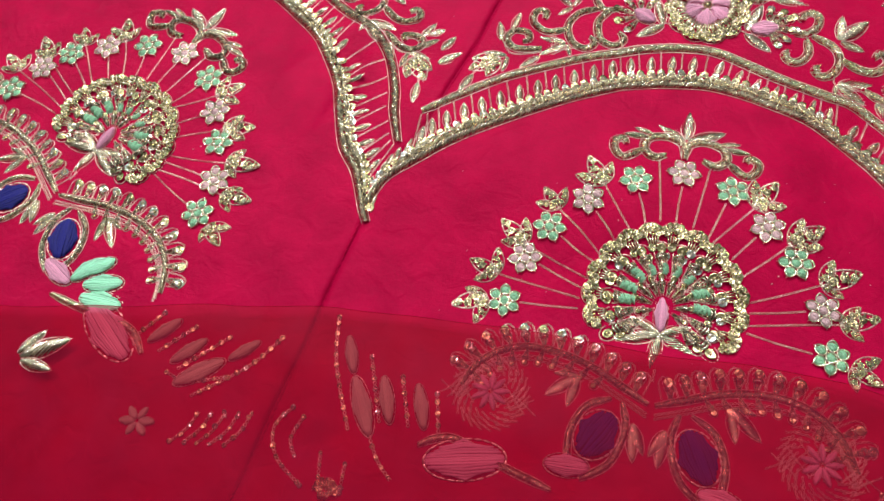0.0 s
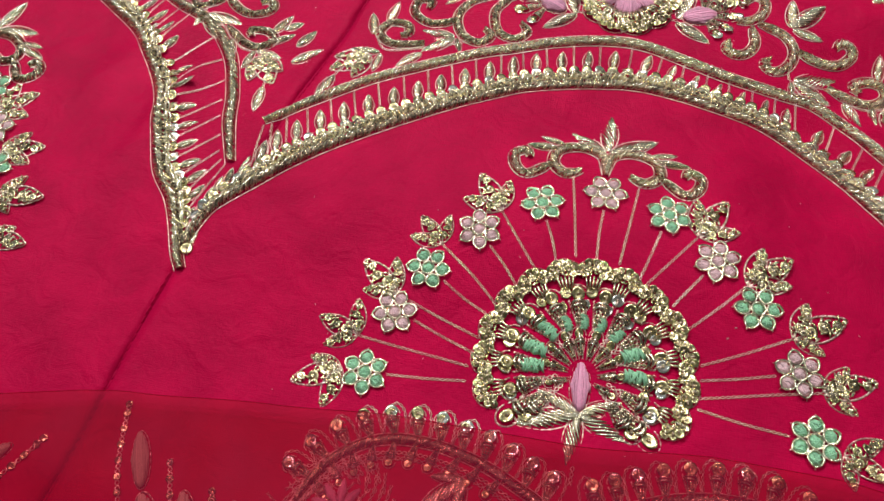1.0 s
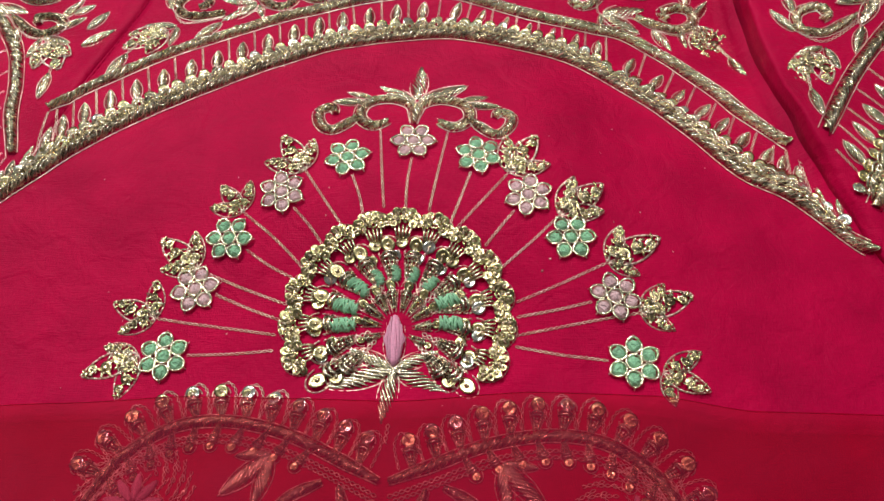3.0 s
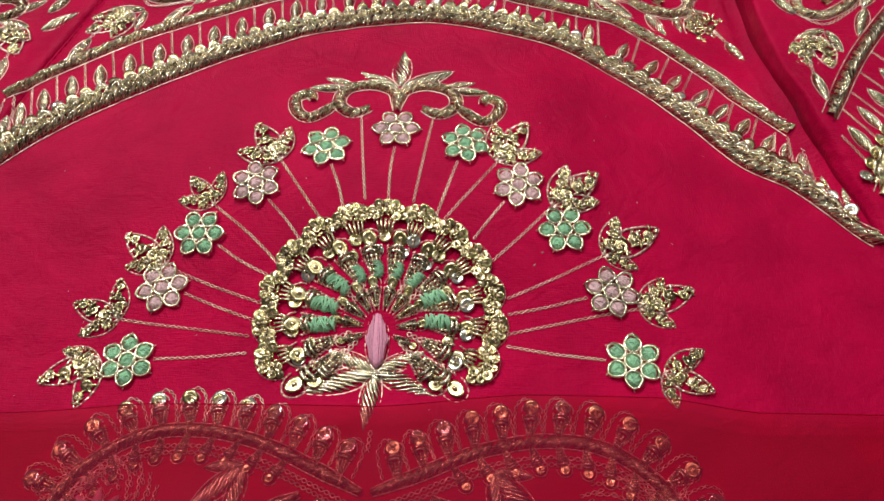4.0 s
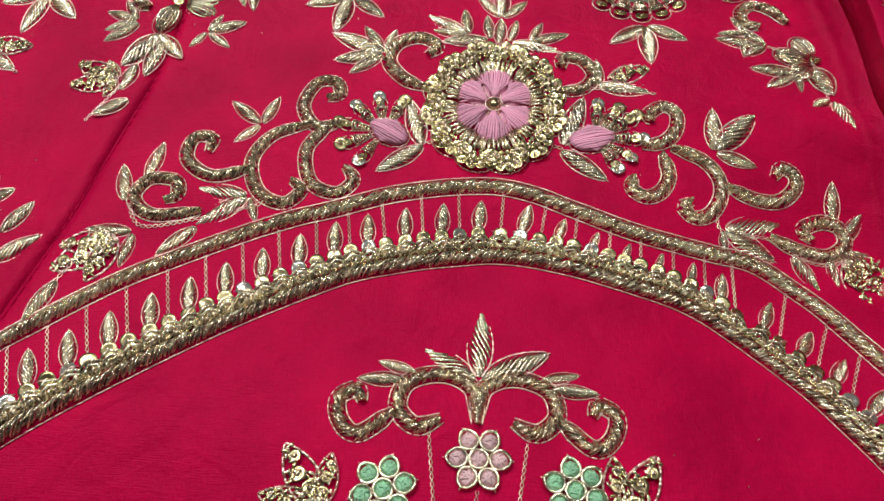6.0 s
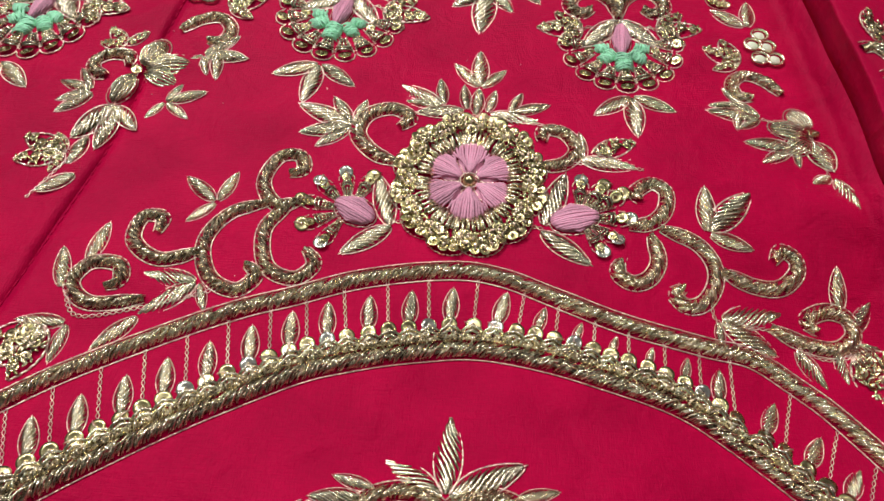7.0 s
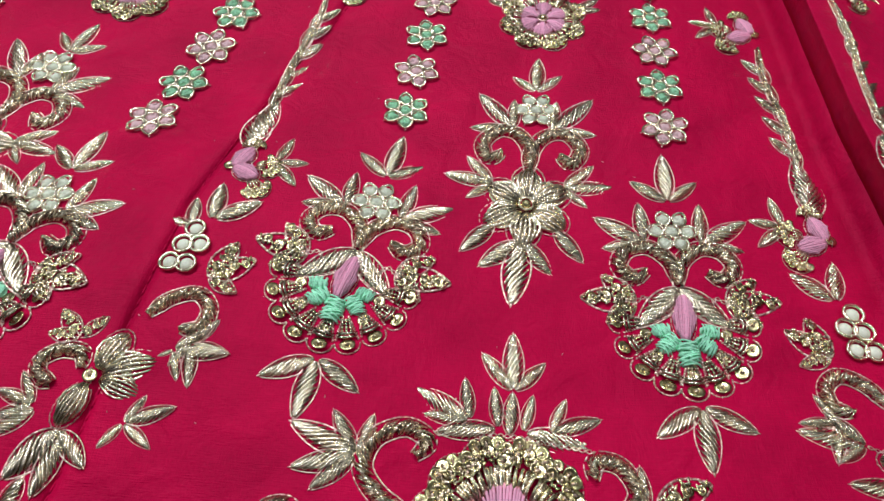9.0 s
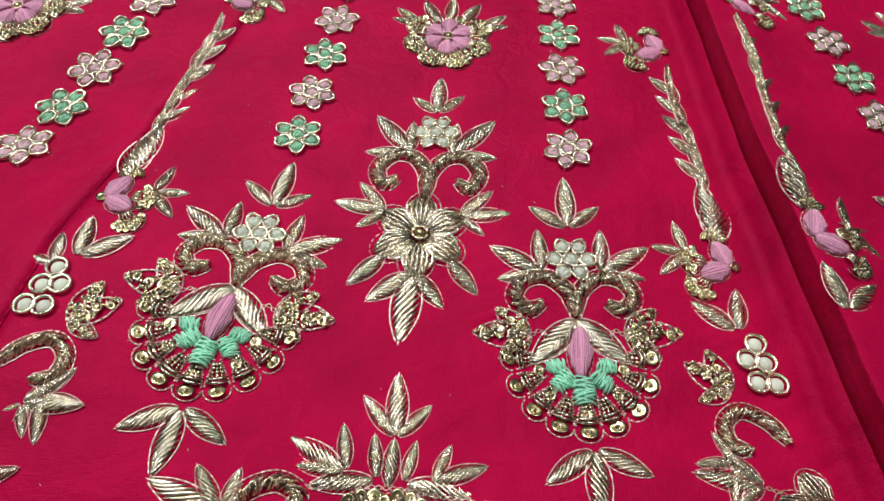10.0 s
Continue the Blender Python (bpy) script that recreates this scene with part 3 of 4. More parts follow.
        for i in range(-hop // 2, n - hop // 2, jump):
            if not in_reach(line[min(max(i, 0), n - 1)]):
                continue
            for part_of in ((0.0, 0.2, 0.42, 0.62), (0.42, 0.62, 0.82, 1.0)) if chips else ((0.0, 0.22, 0.5, 0.78, 1.0),):
                w = thick * rng.uniform(0.8, 1.2)
                slant = hop * rng.uniform(0.7, 1.3) if chips else hop * rng.uniform(0.8, 1.2)
                up = high * rng.uniform(0.6, 1.25)
                off = rng.uniform(-1.5, 1.5) if chips else 0
                pts3 = [place(round(i + off + slant * f), 2 * f - 1, 0.015 + up * math.sin(math.pi * f) ** 0.7) for f in part_of]
                self.bag.tube(pts3, w, mat if rng.random() > 0.25 else gold, 5)
        if edge:
            for side in (-1.35, 1.35):
                for i in range(0, n - 1, 2):
                    if in_reach(line[i]):
                        a, b = place(i, side, 0.025), place(i + 2, side, 0.025)
                        if (b - a).length > 0.02:
                            self.bag.bead((a + b) * 0.5, (b - a) + Vector((0, 0, 0.012 if i % 4 else -0.012)), 0.165, 0.021, zari, 4)

    def loops(self, c, ang, mats, s=1.0):
        """A flower of seven wire loops stuffed with thread, a part of its own."""
        p = self.at(c)
        if not in_reach(p):
            return
        m = seat(p.x, p.y, radians(ang), s * self.grow)
        names = {sage: "green thread stuffing in gold wire loops", rose: "dusty pink thread stuffing in gold wire loops", white: "whitish stones in pale gold wire loops"}
        f = child("flower", RING, skirt, m, names[mats[0]])
        places = [(0, 0)] + [(0.5 * math.cos(math.pi / 3 * k), 0.5 * math.sin(math.pi / 3 * k)) for k in range(6)]
        for k, (x, y) in enumerate(places):
            child("petal", rng.choice(KNOTS[mats[k % len(mats)]]), f, Matrix.Translation((x * CM, y * CM, 0)) @ Matrix.Rotation(rng.uniform(0, 6), 4, "Z"))

    def finish(self):
        if not self.bag.v and not self.kids:
            return None
        if not self.bag.v:
            name, data, m = self.kids[0]
            q = m.translation / CM
            self.bag.bead((q.x, q.y, q.z + 0.03), (1, 0.3, 0), 0.12, 0.03, zari, 5)
        ob = child(self.name, self.bag.mesh(self.name), skirt, None, self.label)
        if len(self.bag.v) > 1200:
            ob["kind"] = "stuff"
        for name, data, m in self.kids:
            child(name, data, ob, m)
        return ob


def fan_motif(M):
    """The spread peacock tail with its rays, flowers and sprigs, and the scrolled finial over it."""
    body = Motif("peacock_fan", M @ affine(0, -0.02, 0.12), "gold sequin fan with mint eyes and a pink floss heart")
    cy = 0.7
    n = 15
    for k in range(n):
        a = radians(-42 + 264 * k / (n - 1))
        c, t = math.cos(a), math.sin(a)
        if 0 < k < n - 1:
            body.scallop((3.1 * c, 3.15 * t + cy), (6 * c, 6 * t + cy), 1.0)
        else:
            body.cell((1.6 * c, 1.6 * t + cy), (3.4 * c, 3.4 * t + cy), 0.75)
    for k in range(14):
        a = radians(-48 + 276 * k / 13)
        c, t = math.cos(a), math.sin(a)
        body.cell((1.35 * c, 1.35 * t + cy), (2.85 * c, 2.85 * t + cy), 0.95)
        body.chain([(0.9 * c, 0.9 * t + cy), (2.8 * c, 2.8 * t + cy)], 0.035)
    for k in range(13):
        a = radians(-30 + 240 * k / 12)
        body.sequin((2.55 * math.cos(a), 2.55 * math.sin(a) + cy), rng.uniform(0.85, 1.15), 0.4)
    for k, a in enumerate((-18, -2, 24, 52, 74, 95, 116, 140, 166, 188, 202)):
        c, t = math.cos(radians(a)), math.sin(radians(a))
        size = 1.0 if k in (7, 8, 9, 1, 2) else 0.8
        if k not in (0, 10):
            body.floss(sage, (1.25 * c, 1.25 * t + cy), ((1.25 + 0.85 * size) * c, (1.25 + 0.7 * size) * t + cy), 0.7)
        body.sequin((2.1 * c, 2.1 * t + cy), 0.8, 0.3)
    for k in range(10):
        a = radians(-30 + 240 * k / 9) + rng.uniform(-0.1, 0.1)
        c, t = math.cos(a), math.sin(a)
        w0, w1 = (0.62 * c, 0.72 * t + 0.5), (1.22 * c, 1.22 * t + cy * 0.95)
        body.along("purl", PURLS, w0, w1, 1.0, 0.75)
        body.cell((0.5 * c, 0.5 * t + 0.5), (1.42 * c, 1.42 * t + cy * 0.95), 0.85)
    body.floss(pink, (0.0, -0.75), (-0.08, 0.85), 0.62)
    for tip in ((-1.45, -0.25), (1.4, -0.2), (-2.0, -1.5), (1.8, -1.55), (-0.25, -2.65)):
        body.leaf((0.0, -0.85), tip, 0.95)
    body.chain([(0, -2.5), (-0.05, -3.1)])
    body.finish()

    rays = Motif("flower_ray", M, "plaited zari stitch rays round the fan")
    spread = [(-3.0, 7.08, sage, (3.62, 0.05)), (14.2, 6.86, rose, (3.66, 0.98)), (34.2, 6.49, sage, None), (51.9, 6.52, rose, (2.65, 3.3)), (70.7, 7.1, sage, (1.5, 4.08)), (89.4, 7.3, rose, (0.0, 4.6)), (108.1, 6.83, sage, (-1.33, 4.1)), (129.6, 6.56, rose, (-2.6, 3.2)), (149.5, 6.66, sage, (-3.3, 2.0)), (166.0, 6.79, rose, (-3.54, 0.64)), (184.8, 7.16, sage, (-3.75, -0.3))]
    for a, R, mat, start in spread:
        c, s = math.cos(radians(a)), math.sin(radians(a))
        rays.loops((R * c, R * s), a + 30, [mat])
        if start:
            end = Vector(((R - 0.72) * c, (R - 0.72) * s))
            mid = (Vector(start) + end) * 0.5 + Vector((rng.uniform(-0.06, 0.06), rng.uniform(-0.06, 0.06)))
            rays.chain([start, mid, end], 0.022)
    for start, end in (((-0.72, 4.57), (-1.15, 7.9)), ((0.78, 4.5), (1.25, 7.75))):
        rays.chain([start, end], 0.022)
    for x, y in ((4.7, 2.9), (5.0, 3.1), (4.45, 2.5)):
        rays.bag.bead(rays.lay(*rays.at((x, y)).xy, 0.02), (0.7, 0.5, 0), 0.09, 0.025, zari, 5)
    rays.finish()
    for start, base, *tips in (
            (None, (7.9, -0.66), (9.07, 0.02), (9.19, -1.2), (8.14, -1.67)),
            ((3.62, 0.39), (7.4, 1.2), (8.2, 2.21), (9.06, 1.86), (8.41, 0.65)),
            ((3.65, 1.46), (6.52, 2.85), (6.99, 4.2), (8.25, 3.81), (7.51, 2.43)),
            ((3.2, 2.6), (5.04, 4.44), (5.54, 5.92), (6.53, 5.67), (6.52, 4.65)),
            ((1.75, 3.95), (3.39, 6.02), (3.27, 7.59), (4.36, 7.64), (4.82, 6.4)),
            ((-1.93, 3.74), (-3.54, 5.97), (-4.57, 7.45), (-3.39, 7.29), (-5.04, 6.25)),
            ((-2.95, 2.2), (-5.45, 4.35), (-6.39, 5.38), (-5.29, 5.52), (-6.67, 4.53)),
            ((-3.54, 1.2), (-6.68, 2.33), (-8.13, 3.41), (-6.94, 3.68), (-7.94, 2.27)),
            ((-3.75, 0.2), (-7.7, 0.63), (-7.96, 1.97), (-9.2, 1.1), (-8.81, 0.08)),
            (None, (-7.96, -0.58), (-9.12, -0.35), (-9.55, -1.36), (-8.27, -2.05))):
        sprig = Motif("sequin_sprig", M, "sprig of three leaves filled with gold sequins")
        if start:
            mid = (Vector(start) + Vector(base)) * 0.5 + Vector((rng.uniform(-0.08, 0.08), rng.uniform(-0.08, 0.08)))
            sprig.chain([start, mid, base], 0.022)
        for n, tip in enumerate(tips):
            sprig.along("sequin_leaf", SEQUIN_LEAVES, base, tip, 0.97, 1.05, 0.02 * (n % 2))
        sprig.finish()

    top = Motif("scroll_finial", M @ placed(0.96, 0.02, -0.15, -0.008, 1.11, -0.87), "gold scroll finial with wire leaves")
    top.leaves((0, 9.15), (0.0, 11.0), (-1.75, 9.95), (1.9, 9.95))
    for sx in (-1, 1):
        top.scroll([(0.0, 8.15), (sx * 0.15, 8.95), (sx * 0.95, 9.25), (sx * 1.85, 9.0), (sx * 2.05, 8.4), (sx * 1.55, 8.0), (sx * 0.95, 8.2)], 0.36)
        top.scroll([(sx * 2.15, 8.3), (sx * 2.95, 7.75), (sx * 3.45, 7.98), (sx * 3.6, 8.5), (sx * 3.15, 8.75), (sx * 2.98, 8.48)], 0.34)
        top.leaf((sx * 1.95, 9.05), (sx * 3.2, 9.0), 0.95)
        top.leaf((sx * 1.7, 9.25), (sx * 2.7, 9.45), 0.9)
    top.finish()


INNER = [(-14.85, 3.1), (-14.3, 4.6), (-12.78, 6.06), (-11.17, 7.47), (-9.24, 8.87), (-6.82, 10.5), (-4.07, 12.05), (-2.53, 12.62), (-0.97, 12.98), (0.57, 13.17), (2.4, 12.94), (4.0, 12.53), (5.7, 12.0), (6.95, 11.24), (8.5, 10.0), (9.72, 8.57), (11.2, 6.6), (12.65, 5.6), (14.0, 4.05), (14.6, 3.45)]
OUTER = [(-13.4, 8.5), (-12.9, 8.85), (-11.7, 9.85), (-9.73, 11.4), (-7.4, 12.8), (-5.65, 13.65), (-4.15, 14.2), (-2.58, 14.8), (-0.96, 15.15), (0.37, 15.27), (1.53, 15.05), (2.7, 14.6), (4.5, 13.95), (6.45, 13.55), (7.8, 13.35), (8.9, 12.7), (9.8, 11.95), (11.0, 10.4), (11.7, 9.2), (12.9, 7.6)]


def arch_band(M, dx=0.0, dy=0.0):
    """Two padded gold cords that run over the fan, and the ladder of small leaves and sequins between them."""
    low = [(x, y - 0.14) for x, y in INNER]
    for name, line in (("inner_cord", low), ("outer_cord", [(x + dx, y + dy) for x, y in OUTER])):
        cord = Motif(name, M, "thick padded gold wire cord")
        cord.scroll(line, 0.42, 0.2, 0.06, 0.5, (0.7, 0.7), gold, True, 0.029, True)
        cord.finish()
    purl = Motif("purl_edging", M, "narrow rows of twisted purl above the cord")
    a, b = spline(INNER, 0.1), spline([(x + dx, y + dy) for x, y in OUTER], 0.1)
    def across(p):
        q = min(b, key=lambda v: (v - p).length)
        return q
    lift = [p + (across(p) - p).normalized() * 0.2 for p in a]
    purl.scroll([(p.x, p.y) for p in lift[2::8]], 0.26, 0.16, 0.12, 0.2, mat=deep, edge=False, thick=0.04)
    purl.finish()
    ladder = Motif("leaf_ladder", M, "row of small gold leaves, loops and sequins between two cords")
    total = len(a)
    for k in range(5, total - 4, 5):
        p = a[k]
        q = across(p)
        d = q - p
        if d.length < 1.2 or d.length > 3.3:
            near = p + Vector((0.0, 0.42, 0))
            ladder.sequin(near.xy, 1.0, 0.4)
            ladder.leaf((near + Vector((0, 0.1, 0))).xy, (near + Vector((0.1 if p.x < 0 else -0.1, 0.85, 0))).xy, 1.2)
            continue
        n = d.normalized()
        up = Vector((0.25 * n.x, 0.25 * n.y + 0.75, 0)).normalized() * 0.5 + n * 0.5
        tang = (a[k + 1] - a[k - 1]).normalized()
        base = p + n * 0.42
        gap = d.length
        if (k // 5) % 2:
            ladder.leaf((base + n * 0.2).xy, (base + up.normalized() * min(1.2, gap - 0.8) + tang * 0.12).xy, 1.2)
        else:
            ladder.chain([(base + n * 0.2).xy, (p + up.normalized() * (gap - 0.2)).xy], 0.022)
        ladder.sequin((base + n * 0.12).xy, 0.95)
        foot = base - n * 0.12
        for w in (0.0, 0.13):
            pts = []
            for f in (-1, -0.6, 0, 0.6, 1):
                v = ladder.at((foot + tang * 0.3 * f + n * (0.16 * (1 - f * f) - w)).xy)
                pts.append(ladder.lay(v.x, v.y, 0.05 + 0.14 * (1 - f * f)))
            if in_reach(pts[0]):
                ladder.bag.tube(pts, 0.05, gold, 6)
    ladder.finish()


def wing_motif(M, lace):
    """The two arched wings under the fan, with the bird heads, floss patches and sprays below."""
    for sx in (-1, 1):
        def s(*pts):
            return [(sx * x, y) for x, y in pts]
        wing = Motif("feathered_wing", M, "arched wing edged with sequin eyes in gold")
        up = 0.22 if sx > 0 else 0.28
        arc = s((0.15, -4.0), (1.3, -3.75 + up), (2.9, -3.1 + up), (4.6, -2.8 + up), (6.2, -3.0 + up), (7.5, -3.9 + up), (8.2, -5.2 + up))
        wing.scroll(arc, 0.28, 0.13)
        line = spline(arc, 0.72)
        for i, p in enumerate(line[1:-1], 1):
            d = (line[i + 1] - line[i - 1]).normalized()
            nrm = Vector((-d.y, d.x, 0)) * sx
            wing.cell((p + nrm * 0.12).xy, (p + nrm * 1.05 + d * 0.2).xy, 1.1)
            wing.chain([(p + nrm * 0.2 - d * 0.36).xy, (p + nrm * 0.9 - d * 0.28).xy, (p + nrm * 1.17).xy, (p + nrm * 0.9 + d * 0.28).xy, (p + nrm * 0.2 + d * 0.36).xy], 0.021)
            wing.sequin((p + nrm * 0.9 + d * 0.15).xy, 0.95, 0.85 if sx < 0 else 0.4)
            if i > 2:
                wing.cell((p - nrm * 0.1).xy, (p - nrm * 0.9 + d * 0.2).xy, 0.95)
        wing.leaves((sx * 3.2, -3.4), *s((4.3, -3.5), (4.5, -4.6), (3.5, -4.9)))
        wing.chain([(q.x, q.y - 0.42) for q in line])
        wing.chain([(q.x, q.y - 0.6) for q in line])
        wing.finish()
        head = Motif("bird_head", M, "bird head with a navy eye in gold chain stitch")
        head.floss(navy, (sx * 1.55, -4.8), (sx * 2.6, -6.75), 1.15)
        head.sequin((sx * 2.1, -5.85), 0.8, 0.9)
        head.scroll(s((1.2, -4.2), (0.95, -5.3), (1.4, -6.8), (2.5, -7.7)), 0.24, 0.12)
        head.scroll(s((1.7, -4.1), (2.7, -4.7), (3.2, -6.0), (3.0, -7.6)), 0.24, 0.12)
        head.floss(pink, (sx * 2.2, -7.2), (sx * 4.0, -7.4), 0.8)
        head.leaves((sx * 0.7, -4.9), *s((0.1, -6.2), (0.5, -6.6)))
        head.finish()
        plume = Motif("leaf_plume", M, "pink patches and net leaves in gold outlines")
        if not lace:
            for (x0, y0), (x1, y1) in (((4.2, -6.6), (5.2, -5.0)), ((4.7, -7.0), (6.3, -5.7)), ((5.0, -7.6), (7.0, -6.7)), ((4.0, -7.2), (4.6, -5.4))):
                plume.floss("leaf", (sx * x0, y0), (sx * x1, y1), 0.7)
        plume.floss(pink, (sx * 5.7, -7.6), (sx * 8.9, -8.5), 0.75)
        for base, tip_at in (((9.3, -7.2), (10.0, -5.4)), ((10.85, -7.3), (11.6, -5.4)), ((11.6, -8.0), (12.9, -5.7)), ((13.05, -5.5), (13.75, -3.9))):
            plume.floss(tan, (sx * base[0], base[1]), (sx * tip_at[0], tip_at[1]), 0.5)
        for pts in (((10.0, -7.3), (10.8, -5.2)), ((11.3, -7.4), (12.5, -4.5)), ((12.6, -8.0), (14.0, -5.2), (14.5, -3.1)), ((8.6, -7.4), (9.1, -5.6))):
            plume.chain(s(*pts), 0.04)
            for q in spline(s(*pts), 0.5)[1:]:
                plume.sequin(q.xy, 0.55, 0.1)
        for k in range(7):
            x = 5.3 + 0.55 * k
            if not lace:
                continue
            plume.chain(s((x - 0.6, -5.6), (x + 0.5, -4.1 - 0.09 * (k - 3) ** 2)), 0.018)
            plume.chain(s((x + 0.6, -5.6), (x - 0.4, -4.1 - 0.09 * (k - 3) ** 2)), 0.018)
        plume.scroll(s((3.6, -8.4), (5.5, -8.0), (8.0, -7.3), (9.4, -7.9)), 0.26, 0.12)
        if lace:
            hub = Vector((sx * 6.85, -4.95, 0))
            for k in range(9):
                u = Vector((math.cos(radians(40 * k)), math.sin(radians(40 * k)), 0))
                w = Vector((math.cos(radians(40 * k + 12)), math.sin(radians(40 * k + 12)), 0))
                plume.floss(pink, (hub + u * 0.12).xy, (hub + w * 0.85).xy, 0.55)
            for ring, n in ((0.95, 18), (1.2, 22), (1.45, 26)):
                for k in range(n):
                    u = Vector((math.cos(6.283 * k / n), math.sin(6.283 * k / n), 0))
                    w = Vector((math.cos(6.283 * k / n + 0.35), math.sin(6.283 * k / n + 0.35), 0))
                    plume.chain([(hub + u * ring).xy, (hub + w * (ring + 0.3)).xy], 0.024)
        plume.finish()


def garland(M, MR, moved=affine()):
    """The rose with its buds and the scrolls that run down both sides of it, over the arch."""
    big = Motif("embroidered_rose", moved @ placed(0.97, 0.03, 0.25, 0.0, 1.04, 18.25), "pink floss rose inside a ring of gold sequin scallops")
    rose_ring(big, 1.0, 12)
    big.finish()
    for right in (False, True):
        bud = Motif("rosebud", moved @ (affine(0, 0.16, 0.27) if right else affine(0, 0.34, 0.11)) @ UPPER, "pink floss bud between two gold wire leaves")
        if right:
            heart = (3.15, -0.95)
            bud.floss(pink, (2.4, -1.2), (3.7, -0.75), 1.05)
            bud.leaf((2.2, -1.25), (2.74, 0.6), 1.0)
            bud.leaf((2.15, -1.5), (3.58, -2.4), 1.0)
            bud.chain([(2.2, -1.4), (1.9, -1.35)])
            turns = [(88, 0.97), (60, 1.02), (38, 1.13), (5, 1.05), (-28, 0.9), (-55, 0.9)]
        else:
            heart = (-3.5, -1.4)
            bud.floss(pink, (-2.75, -1.65), (-3.9, -1.15), 1.1)
            bud.leaf((-2.3, -1.7), (-2.9, -0.0), 1.0)
            bud.leaf((-2.25, -1.75), (-3.5, -2.85), 1.0)
            bud.chain([(-2.3, -1.6), (-1.9, -1.55)])
            turns = [(70, 1.0), (105, 0.95), (140, 0.95), (175, 1.0), (210, 1.0), (245, 0.95)]
        for a, q in turns:
            c, s = math.cos(radians(a)), math.sin(radians(a))
            bud.cell((heart[0] + 0.35 * c, heart[1] + 0.35 * s), (heart[0] + 1.4 * q * c, heart[1] + 1.4 * q * s), 0.9)
            bud.sequin((heart[0] + 1.38 * q * c, heart[1] + 1.38 * q * s), 0.95, 0.6)
        bud.finish()
    vine = Motif("scroll_vine", moved @ placed(1.0, 0.045, 0.16, -0.05, 0.974, 18.32), "gold purl scrolls with wire leaves above the arch")
    for pts in (((-4.5, -1.35), (-5.25, -1.65), (-5.8, -0.9), (-5.55, 0.05), (-4.95, 0.2), (-4.75, -0.3), (-5.1, -0.5)),
                ((-4.85, -1.55), (-5.4, -2.5), (-5.1, -3.65), (-4.3, -3.95), (-3.85, -3.45), (-4.15, -3.0)),
                ((-5.5, -1.6), (-6.5, -2.1), (-6.95, -3.1), (-6.55, -4.15), (-5.75, -4.5), (-5.3, -4.0), (-5.6, -3.7)),
                ((-6.95, -3.4), (-8.0, -3.8), (-8.85, -3.3), (-8.85, -2.5), (-8.3, -2.45), (-8.3, -2.95)),
                ((-8.0, -5.05), (-9.3, -5.35), (-10.0, -4.85), (-9.75, -4.15), (-9.0, -4.1), (-8.8, -4.6), (-9.1, -4.8))):
        vine.scroll(pts, 0.32)
    vine.leaves((-6.95, -1.75), (-6.6, -0.6), (-8.05, -0.95), (-7.65, -2.5))
    vine.leaf((-9.85, -4.1), (-9.7, -2.75))
    vine.leaf((-10.25, -4.95), (-10.65, -3.7))
    vine.leaves((-6.75, -4.35), (-8.35, -4.25), (-6.4, -5.2), (-8.1, -5.55))
    vine.leaf((-8.0, -5.6), (-8.85, -6.65))
    vine.chain([(-6.2, -4.5), (-8.0, -5.3), (-9.5, -5.75), (-10.1, -5.0)])
    vine.finish()
    vine = Motif("scroll_vine", moved @ placed(1.055, 0.025, -0.23, -0.048, 0.957, 17.9), "gold purl scrolls with wire leaves above the arch")
    for pts in (((4.75, -0.85), (5.38, -0.63), (5.75, -0.15), (5.8, 0.5), (5.41, 0.75), (4.96, 0.35), (5.1, 0.1)),
                ((5.33, -1.1), (5.5, -1.8), (5.26, -2.4), (4.82, -2.65), (4.43, -2.4), (4.5, -2.0)),
                ((5.6, -0.8), (6.49, -1.13), (6.92, -1.7), (6.95, -2.34), (6.62, -2.95), (6.16, -3.13), (5.86, -2.82), (6.1, -2.6)),
                ((7.15, -1.95), (7.94, -2.25), (8.66, -2.2), (9.13, -1.7), (9.14, -1.26), (8.79, -1.05), (8.55, -1.4)),
                ((8.3, -3.4), (9.16, -3.74), (9.97, -3.77), (10.45, -3.33), (10.33, -2.81), (9.79, -2.7), (9.24, -3.05), (9.5, -3.32))):
        vine.scroll(pts, 0.32)
    vine.leaves((6.85, -0.8), (6.87, 0.84), (8.17, 0.82), (8.05, -1.15), wide=1.1)
    vine.leaves((6.95, -3.4), (8.71, -2.92), (7.0, -4.25), (8.45, -4.2), wide=1.1)
    vine.leaf((8.9, -3.95), (9.6, -5.0), 1.1)
    vine.leaf((10.15, -2.7), (10.23, -1.27))
    vine.leaf((10.4, -3.3), (11.04, -2.2))
    vine.chain([(7.0, -2.2), (6.9, -3.4), (8.3, -3.5), (9.5, -4.1), (10.4, -3.9)], 0.024)
    vine.finish()
    for m in (M, MR):
        tail = Motif("garland_tail", m, "sequin leaves and wire leaves that end a garland")
        tail.leaves((-9.5, -5.75), (-10.85, -5.85), (-9.5, -6.9))
        tail.sequin_leaves((-9.9, -6.0), (-11.25, -7.25), (-10.2, -7.45), (-11.3, -6.5))
        tail.leaf((-10.95, -7.55), (-11.3, -8.85))
        tail.chain([(-10.7, -6.8), (-11.0, -7.6)])
        tail.finish()


